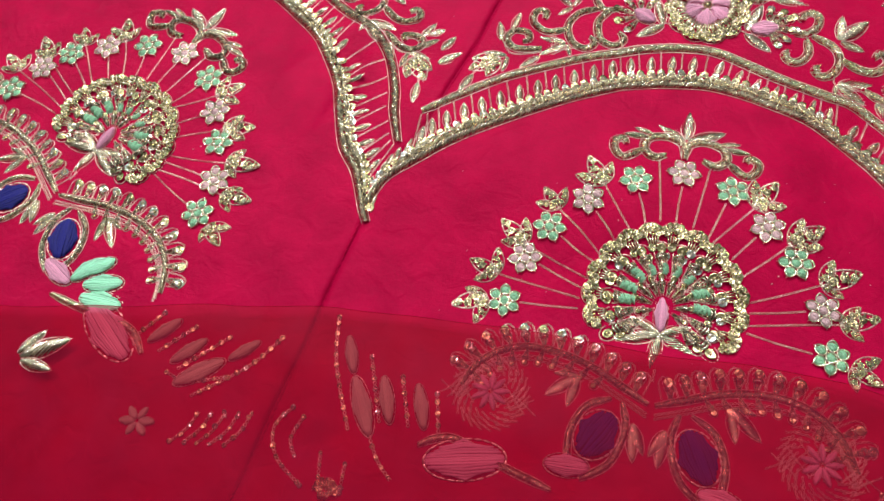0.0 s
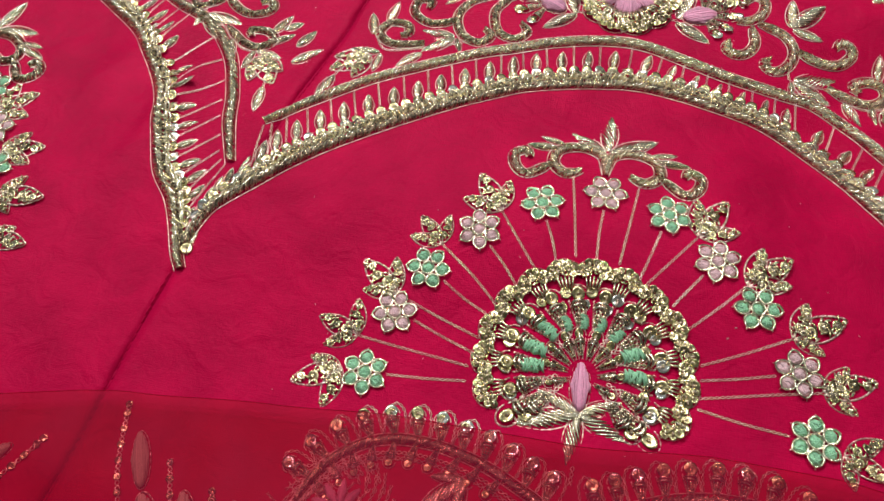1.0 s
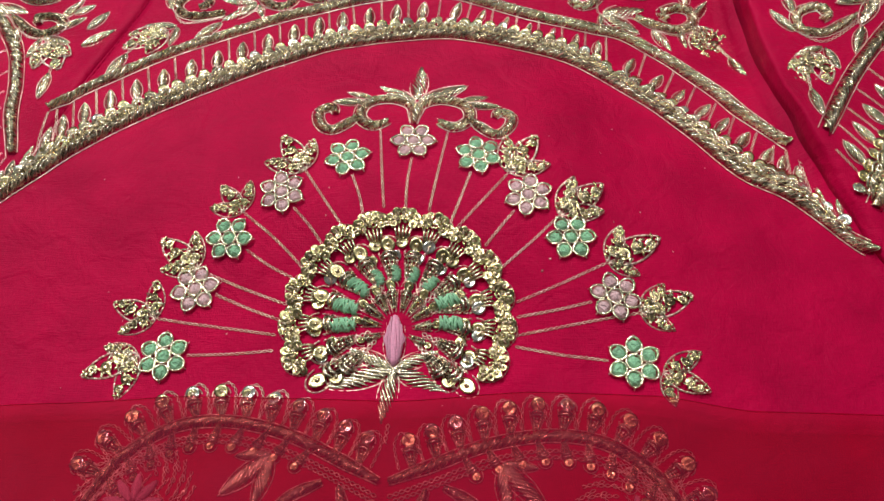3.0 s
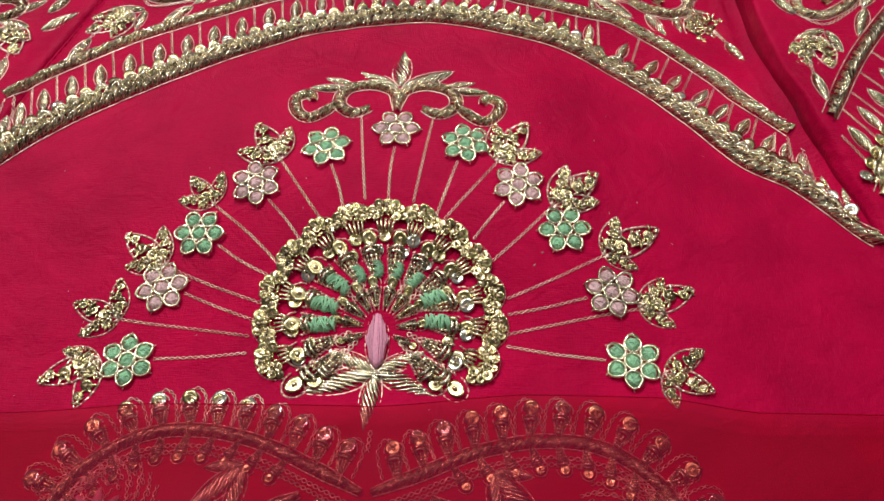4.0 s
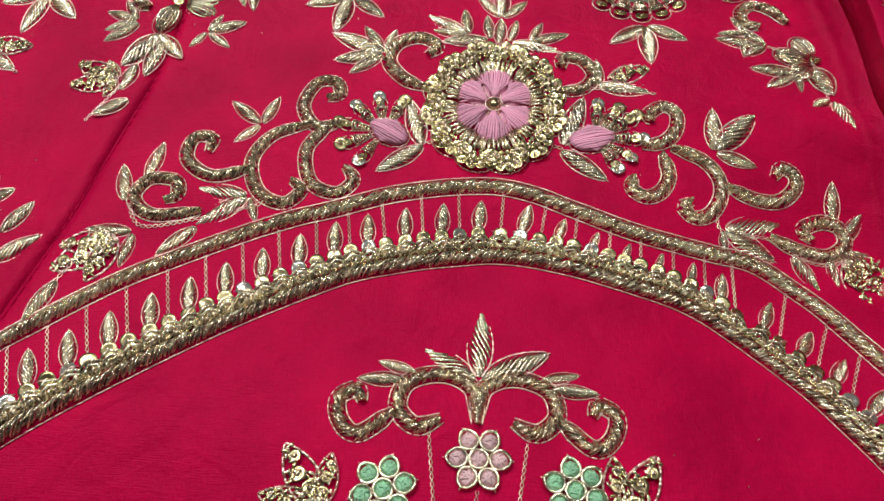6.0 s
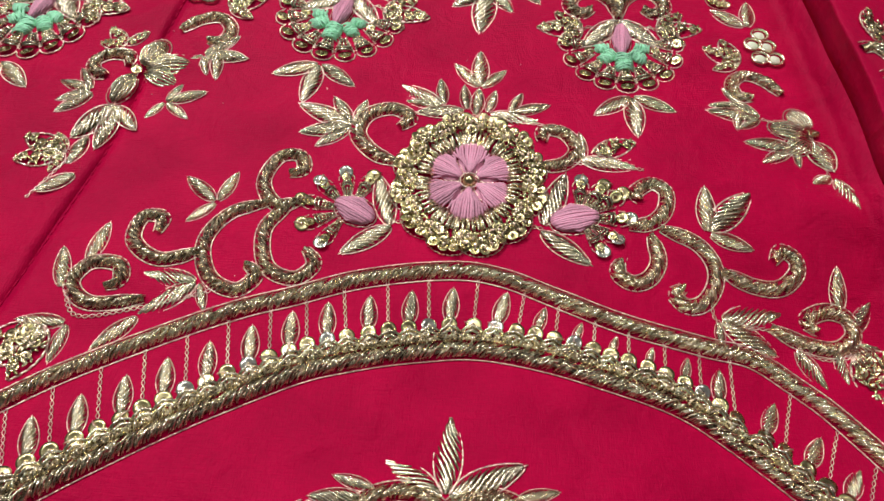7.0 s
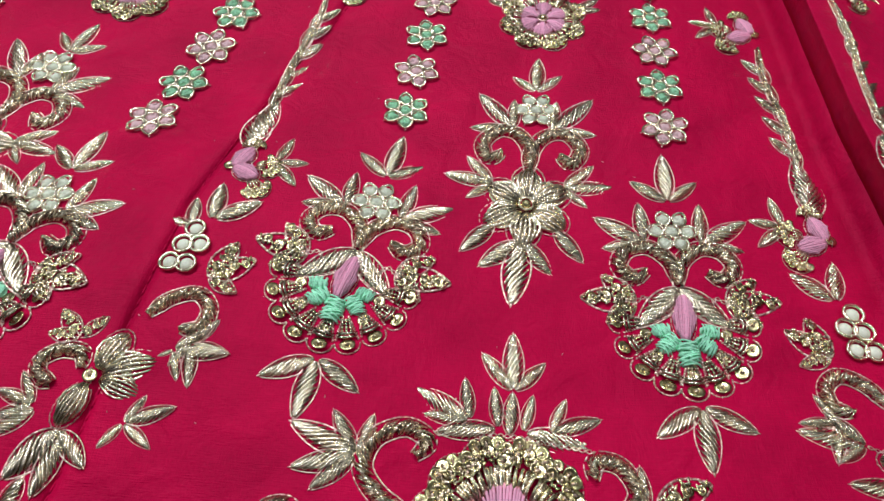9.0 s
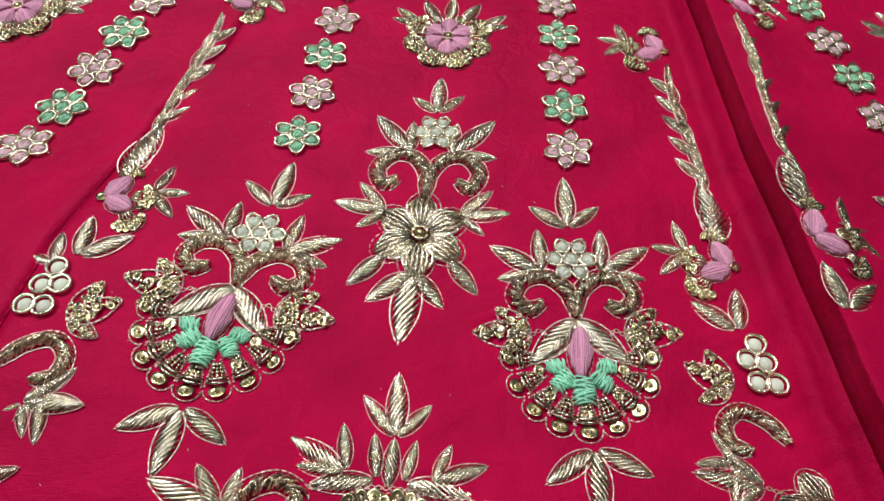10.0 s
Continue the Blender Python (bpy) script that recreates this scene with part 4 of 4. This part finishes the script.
def rose_ring(big, s, n, keep=lambda a: True):
    for k in range(6):
        a = radians(90 + 60 * k)
        c, t = math.cos(a), math.sin(a)
        big.floss("rose", (0.24 * s * c, 0.24 * s * t), (1.36 * s * c, 1.36 * s * t), 1.2)
    p = big.at((0, 0))
    if in_reach(p):
        big.bag.dome(big.lay(p.x, p.y, 0.06), 0.2 * s, 0.2 * s, 0, 0.2 * s, sequin_m, 4, 12)
        ring = [big.lay(p.x + 0.27 * s * math.cos(q), p.y + 0.27 * s * math.sin(q), 0.1) for q in (math.pi * j / 8 for j in range(17))]
        big.bag.tube(ring, 0.035, zari, 5)
    for k in range(50):
        a = 2 * math.pi * k / 50 + rng.uniform(-0.04, 0.04)
        c, t = math.cos(a), math.sin(a)
        big.along("purl", PURLS, (1.14 * s * c, 1.14 * s * t), (1.72 * s * c, 1.78 * s * t), 1.0, 1.1)
    for k in range(n):
        a = 2 * math.pi * (k + 0.5) / n
        if keep(a):
            c, t = math.cos(a), math.sin(a)
            big.scallop((1.66 * s * c, 1.8 * s * t), (3 * c, 3 * t), 1.2 * s)


def spray_over_rose(M):
    spray = Motif("leaf_spray", M @ placed(0.977, 0.071, 0.22, -0.08, 1.042, 18.0), "spray of gold wire leaves above the rose")
    spray.leaves((-0.02, 3.85), (-0.17, 5.5), (-0.98, 4.8), (0.78, 4.75))
    spray.leaf((-0.05, 2.75), (-0.05, 3.85), 1.1)
    spray.leaves((-0.35, 2.85), (-1.95, 2.55), (-0.55, 3.9))
    spray.leaves((-1.1, 2.95), (-2.65, 3.6), (-1.35, 4.05), (-2.35, 2.95))
    spray.leaves((0.3, 2.85), (2.2, 2.7), (0.5, 3.85))
    spray.leaves((1.0, 2.95), (2.3, 3.45), (1.37, 3.85))
    spray.chain([(-1.9, 2.5), (0, 2.7), (2.1, 2.6)])
    spray.finish()
    left = Motif("scroll_sprig", M @ placed(1.006, 0.096, 0.25, -0.04, 0.939, 18.41), "gold purl scroll with a cluster of wire leaves")
    left.scroll([(-2.2, 0.3), (-2.95, 0.6), (-3.55, 1.3), (-3.4, 2.1), (-2.7, 2.5), (-2.1, 2.2), (-2.35, 1.75)], 0.38)
    left.leaves((-3.75, 1.6), (-5.6, 2.3), (-4.6, 2.75), (-5.3, 1.1), (-4.7, 0.6), (-3.55, 2.75))
    left.finish()
    right = Motif("scroll_sprig", M @ affine(0, 0.03, 0.09) @ UPPER, "small gold purl scroll with a leaf and a sequin leaf")
    right.scroll([(2.05, 0.95), (2.8, 1.15), (3.15, 1.75), (2.75, 2.35), (2.15, 2.4), (2.1, 1.95)], 0.36)
    right.leaf((3.35, 1.35), (3.2, 2.45))
    right.leaf((3.3, 1.35), (4.95, 1.2))
    right.sequin_leaves((3.6, 1.6), (4.9, 2.2))
    right.chain([(2.1, 0.8), (3.2, 1.2), (5.1, 1.15)])
    right.finish()


def pomegranate(M):
    """The hanging pomegranate bloom: sprig, scrolls, wire cap, mint and pink floss, a row of sequin eyes and three leaves."""
    tip = Motif("leaf_trio", M, "three gold wire leaves above a bloom")
    tip.leaves((0, 4.1), (0, 5.9), (-1.12, 4.85), (1.0, 4.85))
    tip.finish()
    b = Motif("pomegranate_bloom", M, "gold bloom with mint and pink floss and sequin eyes")
    b.loops((0, 3.05), 0, [white], 0.95)
    for sx in (-1, 1):
        b.leaves((sx * 0.85, 2.65), (sx * 2.35, 3.5), (sx * 2.15, 2.45), (sx * 0.95, 4.05), wide=1.05)
        b.scroll([(0, 1.3), (sx * 0.15, 2.0), (sx * 0.75, 2.5), (sx * 1.4, 2.4), (sx * 1.7, 1.9), (sx * 1.35, 1.5), (sx * 0.9, 1.7)], 0.4)
        b.sequin_leaves((sx * 1.3, 0.75), (sx * 2.9, 0.85), (sx * 2.25, 1.55), (sx * 2.2, 0.05))
        b.chain([(sx * 1.3, 0.75), (sx * 1.0, 0.9), (sx * 0.85, 0.6)])
        b.leaf((0, 1.2), (sx * 1.35, -0.05), 1.15)
        b.leaf((0, 1.15), (sx * 1.0, 0.1), 1.0)
    b.floss(pink, (0.05, 0.95), (-0.05, -0.45), 0.72)
    for a, q in ((190, 1.0), (225, 1.1), (270, 1.25), (315, 1.1), (350, 1.0)):
        c, s = math.cos(radians(a)), math.sin(radians(a))
        b.floss(mint, (0.4 * c, 0.4 * s), (0.98 * q * c, 0.98 * q * s), 0.9)
        b.sequin((1.15 * q * c, 1.15 * q * s - 0.02), 0.75, 0)
    for k in range(9):
        a = radians(180 + 180 * k / 8)
        c, s = math.cos(a), math.sin(a)
        b.cell((1.05 * c, 1.1 * s + 0.1), (2.15 * c, 2.25 * s + 0.1), 1.2)
    b.leaves((0.1, -2.3), (-1.2, -3.15), (1.45, -2.95), (0.1, -4.05), wide=1.1)
    b.finish()


def centre_bloom(M):
    b = Motif("gold_bloom", M, "six-petalled gold wire flower with scrolls and leaf sprigs")
    b.leaves((0, 14.75), (-0.02, 16.45), (-0.88, 15.45), (0.85, 15.6))
    b.loops((0.05, 13.85), 0, [white], 0.95)
    for k in range(6):
        a = radians(90 + 60 * k)
        b.broad((0.17 * math.cos(a), 9.85 + 0.17 * math.sin(a)), (1.5 * math.cos(a), 9.85 + 1.5 * math.sin(a)), 1.04)
    p = b.at((0, 9.85))
    if in_reach(p):
        b.bag.dome(b.lay(p.x, p.y, 0.1), 0.16, 0.16, 0, 0.16, sequin_m, 4, 10)
        b.bag.tube([b.lay(p.x + 0.22 * math.cos(q), p.y + 0.22 * math.sin(q), 0.16) for q in (math.pi * j / 7 for j in range(15))], 0.045, deep, 5)
    for sx in (-1, 1):
        b.leaves((sx * 0.65, 12.95), (sx * 1.95, 14.45), (sx * 2.1, 12.85), (sx * 0.72, 14.3))
        b.scroll([(0, 11.2), (sx * 0.05, 12.1), (sx * 0.5, 12.75), (sx * 1.15, 12.8), (sx * 1.6, 12.2), (sx * 1.35, 11.6), (sx * 0.95, 11.85)], 0.42)
        b.leaves((sx * 1.1, 10.6), (sx * 2.7, 10.8), (sx * 2.05, 11.6), (sx * 1.9, 9.95))
        b.leaf((sx * 0.95, 9.05), (sx * 1.85, 8.0), 1.1)
        b.chain([(sx * 0.6, 10.3), (sx * 1.1, 10.6)])
    b.leaves((-0.05, 8.6), (-1.25, 7.55), (0.95, 7.5), (-0.17, 6.35), wide=1.15)
    b.finish()


def columns(M):
    f = Motif("flower_column", M, "")
    for sx in (-1, 1):
        for k in range(6):
            f.loops((4.13 - 0.11 * k if sx > 0 else 0.06 * k - 4.38, 13.58 + 1.83 * k if sx > 0 else 13.22 + 1.9 * k), rng.uniform(0, 60), [rose] if (k % 2 == 0) == (sx > 0) else [sage])
    small = Motif("embroidered_rose", M @ affine(0, -0.13, 18.55), "small pink rose with gold scallops and leaves")
    rose_ring(small, 0.68, 8, lambda a: not 1.0 < a < 2.1)
    for a in (62, 90, 118):
        c, s = math.cos(radians(a)), math.sin(radians(a))
        small.leaf((0.9 * c, 0.9 * s), (2.2 * c, 2.2 * s), 1.1)
    for sx in (-1, 1):
        small.leaf((sx * 1.2, 0.7), (sx * 2.0, 1.4), 1.1)
        small.leaf((sx * 1.2, 0.6), (sx * 2.1, 0.8), 1.1)
    small.finish()


def edge_vine(M):
    """The vine that climbs along a panel's seam: leaves, half roses, a bunch of white loops, scrolls and a gold half flower."""
    v = Motif("seam_vine", M, "vine of gold wire leaves climbing along the seam")
    stem = [(-9.15, 10.3), (-9.0, 11.3), (-8.75, 12.85), (-8.4, 14.6), (-7.85, 16.4), (-7.7, 18.2)]
    v.scroll(stem[2:], 0.22, 0.12)
    for k in range(5):
        y = 13.0 + 0.95 * k
        x = -8.7 + 0.2 * k
        v.leaf((x, y), (x + 0.95, y + 0.75), 1.15)
        v.leaf((x - 0.05, y - 0.5), (x + 0.1, y + 0.6), 1.1)
    v.leaf((-9.1, 10.6), (-8.95, 12.4), 1.5)
    v.leaf((-8.9, 11.0), (-8.6, 12.9), 1.1)
    for y0, x0 in ((9.7, -9.2), (19.0, -7.3)):
        for a in (70, -25):
            v.floss(pink, (x0 - 0.15, y0), (x0 + 0.9 * math.cos(radians(a)), y0 + 0.9 * math.sin(radians(a))), 1.1)
        v.sequin((x0 - 0.35, y0 + 0.05), 0.9, 0)
        v.scallop((x0 + 0.85, y0 - 0.75), (x0 + 1.6, y0 - 1.6), 0.85)
        v.scallop((x0 + 1.05, y0 + 0.1), (x0 + 3, y0 + 0.1), 0.85)
        v.scallop((x0 + 0.3, y0 + 0.95), (x0 + 0.4, y0 + 3), 0.7)
        v.leaves((x0 + 1.3, y0 + 0.35), (x0 + 2.5, y0 + 0.45), (x0 + 1.7, y0 + 1.45), (x0 + 2.2, y0 - 0.5))
    v.leaf((-9.5, 7.7), (-9.5, 9.0), 1.2)
    v.leaf((-9.35, 7.7), (-7.95, 8.45), 1.2)
    if not v.flip:
        v.leaf((-10.15, 7.4), (-10.25, 8.4), 1.2)
        v.leaf((-10.2, 7.4), (-10.95, 7.6), 1.2)
    for x, y in ((-9.9, 7.25), (-10.15, 6.7), (-9.6, 6.75), (-10.4, 6.1), (-9.85, 6.1)):
        p = v.at((x, y))
        if in_reach(p):
            v.bag.tube([v.lay(p.x + 0.27 * math.cos(q), p.y + 0.27 * math.sin(q), 0.1) for q in (math.pi * j / 6 for j in range(13))], 0.055, gold, 5, False)
            v.bag.dome(v.lay(p.x, p.y, 0.0), 0.2, 0.2, 0, 0.13, white, 3, 10)
    v.sequin_leaves((-9.0, 5.75), (-7.65, 6.5), (-8.35, 6.95), (-8.0, 5.4))
    v.scroll([(-10.5, 4.5), (-10.0, 5.0), (-9.2, 5.25), (-8.7, 4.85), (-8.85, 4.3), (-9.4, 4.2)], 0.4)
    v.leaves((-8.95, 3.85), (-7.75, 3.7), (-8.75, 2.7), (-8.3, 4.6), (-9.5, 3.2))
    v.finish()


def side_tail():
    """The foot of the vine beside the fold: a gold half flower and the leaves below it."""
    v = Motif("seam_vine", affine(0, 0.1, 0.05), "gold half flower and leaves at the foot of a vine")
    v.leaves((9.1, 21.05), (7.45, 21.35), (8.3, 20.6), (8.24, 21.9))
    v.broad((10.45, 20.6), (10.0, 21.45), 1.1)
    v.broad((10.4, 20.45), (9.25, 20.75), 0.8)
    v.broad((10.4, 20.3), (9.6, 19.75), 1.0)
    v.sequin((10.55, 20.5), 0.8, 0)
    v.leaves((9.9, 19.95), (8.4, 20.1), (8.77, 19.27), (9.9, 19.18))
    v.leaf((10.45, 20.2), (10.88, 19.1), 2.0)
    v.leaf((10.75, 18.9), (10.1, 18.6), 1.6)
    v.leaf((10.85, 18.85), (11.4, 17.5), 1.1)
    v.chain([(9.1, 21.05), (9.6, 20.85), (10.4, 20.5), (10.7, 18.9)], 0.024)
    v.finish()


def seam_tail():
    """The foot of the vine that crosses the seam: a gold half flower, a curl and the leaves below it."""
    v = Motif("seam_vine", placed(1.028, 0.032, -0.26, 0.023, 0.907, 2.32), "gold half flower, curl and leaves across the seam")
    for tip, wide in (((-9.85, 22.75), 0.85), ((-8.95, 21.95), 0.85), ((-9.1, 20.95), 0.8), ((-10.85, 19.95), 0.75)):
        v.broad((-10.4 + (tip[0] + 10.4) * 0.12, 21.4 + (tip[1] - 21.4) * 0.12), tip, wide)
    v.sequin((-10.45, 21.4), 0.8, 0)
    v.leaves((-9.3, 20.15), (-8.16, 20.67), (-8.5, 19.5), (-9.75, 19.45), (-8.95, 20.95))
    v.leaves((-8.65, 22.3), (-7.25, 22.3), (-7.8, 23.15), (-8.36, 21.4), (-9.0, 22.1))
    v.leaves((-11.6, 20.55), (-12.7, 20.95), (-12.2, 21.5), (-12.6, 20.1))
    v.scroll([(-10.75, 21.6), (-10.85, 22.05), (-11.4, 22.15), (-11.86, 21.82), (-11.76, 21.36), (-11.35, 21.15)], 0.34)
    v.sequin_leaves((-11.1, 22.55), (-10.5, 23.2), (-11.8, 23.4), (-11.95, 22.65))
    v.leaf((-10.75, 19.85), (-11.7, 18.55), 1.5)
    v.leaf((-10.7, 19.85), (-9.85, 18.9), 1.25)
    v.leaf((-11.55, 20.4), (-12.5, 19.6), 1.1)
    v.leaf((-10.6, 19.6), (-10.85, 18.1), 1.15)
    v.leaf((-11.2, 18.6), (-11.5, 17.5), 1.4)
    v.sequin_leaves((-11.65, 17.95), (-13.05, 17.65), (-13.0, 18.6), (-12.1, 18.75), (-11.9, 17.2))
    v.leaf((-11.1, 17.1), (-12.0, 16.4), 1.2)
    v.chain([(-10.4, 21.3), (-10.8, 19.9), (-11.4, 18.0), (-12.2, 16.2)], 0.024)
    v.finish()


def left_tail():
    """The last leaves of the neighbouring panel's garland, by the seam."""
    v = Motif("garland_tail", CENTRE, "pale gold wire leaves close to the seam")
    v.leaf((-13.4, 12.75), (-12.84, 13.8), 1.2)
    v.leaf((-13.35, 11.8), (-12.2, 12.7), 1.1)
    v.leaf((-14.3, 13.7), (-13.55, 14.2), 1.5)
    v.finish()


def hem_spray():
    """Broken rows of zari and a pale net flower near the hem, under the veil."""
    v = Motif("hem_spray", CENTRE, "pale net flower and broken zari rows under the veil")
    for k in range(6):
        a = radians(60 * k + 12)
        v.along("net_patch", FLOSS[tan], (-22.3 + 0.1 * math.cos(a), -9.8 + 0.1 * math.sin(a)), (-22.3 + 0.85 * math.cos(a), -9.8 + 0.7 * math.sin(a)), 1.0, 0.8)
    for k in range(5):
        x = -20.4 + 0.62 * k
        row = [(x, -10.3 + 0.1 * k), (x + 0.55, -9.6 + 0.1 * k), (x + 0.85, -8.75 + 0.12 * k)]
        v.chain(row, 0.04)
        for q in spline(row, 0.55):
            v.sequin((q.x + rng.uniform(-0.08, 0.08), q.y), rng.uniform(0.35, 0.6), 0.6)
    for row in (((-15.3, -7.6), (-15.9, -8.6), (-15.4, -9.8), (-14.0, -10.7)), ((-14.7, -7.9), (-15.0, -8.9), (-14.6, -9.6)), ((-13.5, -9.2), (-13.3, -10.2)), ((-12.3, -9.4), (-12.2, -10.6)), ((-11.6, -8.0), (-11.0, -8.9), (-10.2, -9.6)), ((-21.8, -7.4), (-20.6, -7.6), (-18.9, -7.0))):
        v.chain(row, 0.04)
        for q in spline(row, 0.5):
            v.sequin((q.x, q.y), rng.uniform(0.35, 0.65), 0.5)
    v.scallop((-12.84, -10.66), (-12.84, -9), 0.9)
    v.finish()


# the frames of the panels: the middle one, its upper part, and its neighbours
CENTRE = affine()
UPPER = affine(-4.3, 0.14, 18.0)
GARLAND = affine(2.0, 0.14, 18.0)
LEFT_FAN = placed(0.997, 0.301, -30.39, -0.396, 0.879, 3.82)
LEFT_LOW = affine(0, 0.7, -0.3) @ affine(-20.0, -30.3, 3.3)
LEFT_HIGH = placed(1.027, 0.351, -20.62, -0.436, 0.959, 19.49) @ UPPER.inverted()
RIGHT_HIGH = affine(0, 0.09, 1.5, 0.91) @ UPPER @ affine(17.5, 23.0, 5.4)
SIDE = placed(-0.83, 0.099, 0.85, 0.073, 0.946, 18.67)
POMEGRANATES = (placed(0.97, -0.019, 5.15, 0.026, 1.0, 24.18), placed(0.985, 0.2, -4.37, -0.16, 0.963, 24.72))

for low_frame in (CENTRE, LEFT_FAN):
    fan_motif(low_frame)
    wing_motif(low_frame, low_frame is CENTRE)
arch_band(CENTRE)
arch_band(LEFT_FAN @ affine(0, -0.1, 1.0), 0.7, 0.5)
garland(UPPER, mirror_in(GARLAND) @ affine(0, 0.19, 0.17) @ UPPER)
garland(LEFT_LOW @ UPPER, mirror_in(LEFT_LOW @ GARLAND) @ LEFT_LOW @ UPPER, LEFT_LOW)
for panel_at in (CENTRE, LEFT_HIGH):
    spray_over_rose(panel_at)
    for bloom_at in POMEGRANATES:
        pomegranate(panel_at @ (affine() if panel_at is CENTRE else affine(0, -0.75, 0.1)) @ bloom_at)
    centre_bloom(panel_at @ placed(0.978, 0.072, 0.07, -0.038, 0.98, 18.29))
    columns(panel_at @ UPPER)
edge_vine(placed(0.85, 0.011, -0.45, -0.025, 1.025, 18.4))
edge_vine(SIDE)
side_tail()
seam_tail()
left_tail()
hem_spray()
beyond["fold"] = True
columns(affine(0, 0.05, -2.0) @ RIGHT_HIGH)
edge_vine(placed(0.8, -0.18, 20.2, 0.04, 1.02, 17.4))
pomegranate(RIGHT_HIGH @ affine(-7.0, -5.05, 6.2))
arch_band(affine(20.0, 28.5, 3.0))
RIGHT_G = affine(20.0, 28.2, 2.6)
garland(RIGHT_G @ UPPER, mirror_in(RIGHT_G @ GARLAND) @ RIGHT_G @ UPPER, RIGHT_G)

beyond["fold"] = False


# ---- the cloth itself ----
def sheet(name, x0, x1, y0, y1, step, mat, top, thick):
    nx, ny = round((x1 - x0) / step), round((y1 - y0) / step)
    v, f = [], []
    for j in range(ny + 1):
        for i in range(nx + 1):
            x, y = x0 + (x1 - x0) * i / nx, y0 + (y1 - y0) * j / ny
            v.append(top(x, y))
    w = nx + 1
    for j in range(ny):
        for i in range(nx):
            a = j * w + i
            f.append((a, a + 1, a + w + 1, a + w))
    me = bpy.data.meshes.new(name)
    me.from_pydata([p * CM for p in v], [], f)
    me.materials.append(mat)
    me.polygons.foreach_set("use_smooth", [True] * len(me.polygons))
    return me


def panel(left, right, columns_across, label):
    def top(u, y):
        x = left(y) + (right(y) - left(y)) * u / columns_across
        d = x - piecewise(y, VALLEY)
        return Vector((x + lean(d, y), y, height(x, y)))
    me = sheet("silk_panel", 0, columns_across, -30, 62, 0.3, SILK, top, 0.05)
    ob = child("silk_panel", me, skirt, None, label)
    hem = ob.modifiers.new("thickness", "SOLIDIFY")
    hem.thickness, hem.offset = 0.0005, -1


panel(lambda y: -46, lambda y: piecewise(y, SEAM) + 0.12, 30, "crimson silk panel with a soft crease")
panel(lambda y: piecewise(y, SEAM) + 0.12, lambda y: piecewise(y, VALLEY) + 0.25, 27, "crimson silk panel lying flat")
panel(lambda y: piecewise(y, VALLEY) + 0.25, lambda y: 30, 34, "crimson silk panel folded over its neighbour")
stitch = Motif("seam_line", CENTRE, "tight crimson seam between two panels")
line = spline([(x, y) for y, x in SEAM], 0.35)
for a, b in zip(line, line[1:]):
    if in_reach(a):
        stitch.bag.bead(stitch.lay(a.x + 0.14, a.y, 0.0), b - a, 0.33, 0.035, silk, 4)
stitch.finish()

# loose specks of thread and lint on the silk
lint = Motif("lint", CENTRE, "tiny pale specks of lint on the silk")
for k in range(70):
    x, y = rng.uniform(-14, 12), rng.uniform(-2, 38)
    a = rng.uniform(0, 6.3)
    lint.bag.bead(lint.lay(x, y, 0.01), (math.cos(a), math.sin(a), 0), rng.uniform(0.04, 0.09), 0.012, zari, 4)
lint.finish()


# ---- the sheer veil that lies over the skirt's hem ----
VEIL_EDGE = [(-46, -9.4), (-31, -6.15), (-25.5, -5.05), (-20, -3.8), (-14.5, -2.78), (-9.5, -2.3), (-6, -1.95), (0, -1.85), (4, -1.45), (7.5, -1.5), (10, -1.85), (30, -1.6)]


def veil_top(x, v):
    y = piecewise(x, VEIL_EDGE) - (1 - v) * 26
    z = height(x, y) + 0.5 + 0.1 * noise.noise(Vector((x * 0.15, y * 0.2, 9))) + 0.12 * math.exp(-((y + 7 + 0.1 * x) / 0.9) ** 2)
    return Vector((x, y, z))


veil_sheet = new("sheer_veil", sheet("sheer_veil", -46, 30, 0.0, 26.0, 0.5, VEIL, lambda x, y: veil_top(x, y / 26), 0.02))
edge_bag = Bag()
edge_bag.tube([veil_top(-46 + 0.5 * k, 1.0) for k in range(153)], 0.018, veil, 5)
child("rolled_hem", edge_bag.mesh("rolled_hem"), veil_sheet, None, "narrow rolled hem of the net")
tagged(veil_sheet, "sheer crimson net veil lying over the skirt's embroidered hem", "veil")


for base, tip_at in (((-29.2, -8.2), (-28.3, -6.9)), ((-29.0, -8.3), (-26.9, -7.0)), ((-28.9, -8.5), (-27.2, -8.6))):
    d = Vector(tip_at) - Vector(base)
    m = seat(base[0], base[1], math.atan2(d.y, d.x), d.length, 0.45)
    child("leaf", LEAVES[0], veil_sheet, m, "pale gold wire leaf stitched on the net")


# ---- the room that closes the place: floor, four walls, ceiling ----
def slab(name, x0, x1, y0, y1, z0, z1, mat):
    me = bpy.data.meshes.new(name)
    v = [(x, y, z) for z in (z0, z1) for y in (y0, y1) for x in (x0, x1)]
    me.from_pydata(v, [], [(0, 2, 3, 1), (4, 5, 7, 6), (0, 1, 5, 4), (2, 6, 7, 3), (0, 4, 6, 2), (1, 3, 7, 5)])
    me.materials.append(mat)
    return tagged(new(name, me), kind="structure")


slab("floor", -2, 2, -2, 2, -0.12, -0.0125, FLOORING)
slab("wall_north", -2, 2, 2, 2.1, -0.12, 2.45, PLASTER)
slab("wall_south", -2, 2, -2.1, -2, -0.12, 2.45, PLASTER)
slab("wall_east", 2, 2.1, -2, 2, -0.12, 2.45, PLASTER)
slab("wall_west", -2.1, -2, -2, 2, -0.12, 2.45, PLASTER)
slab("ceiling", -2, 2, -2, 2, 2.35, 2.45, PLASTER)
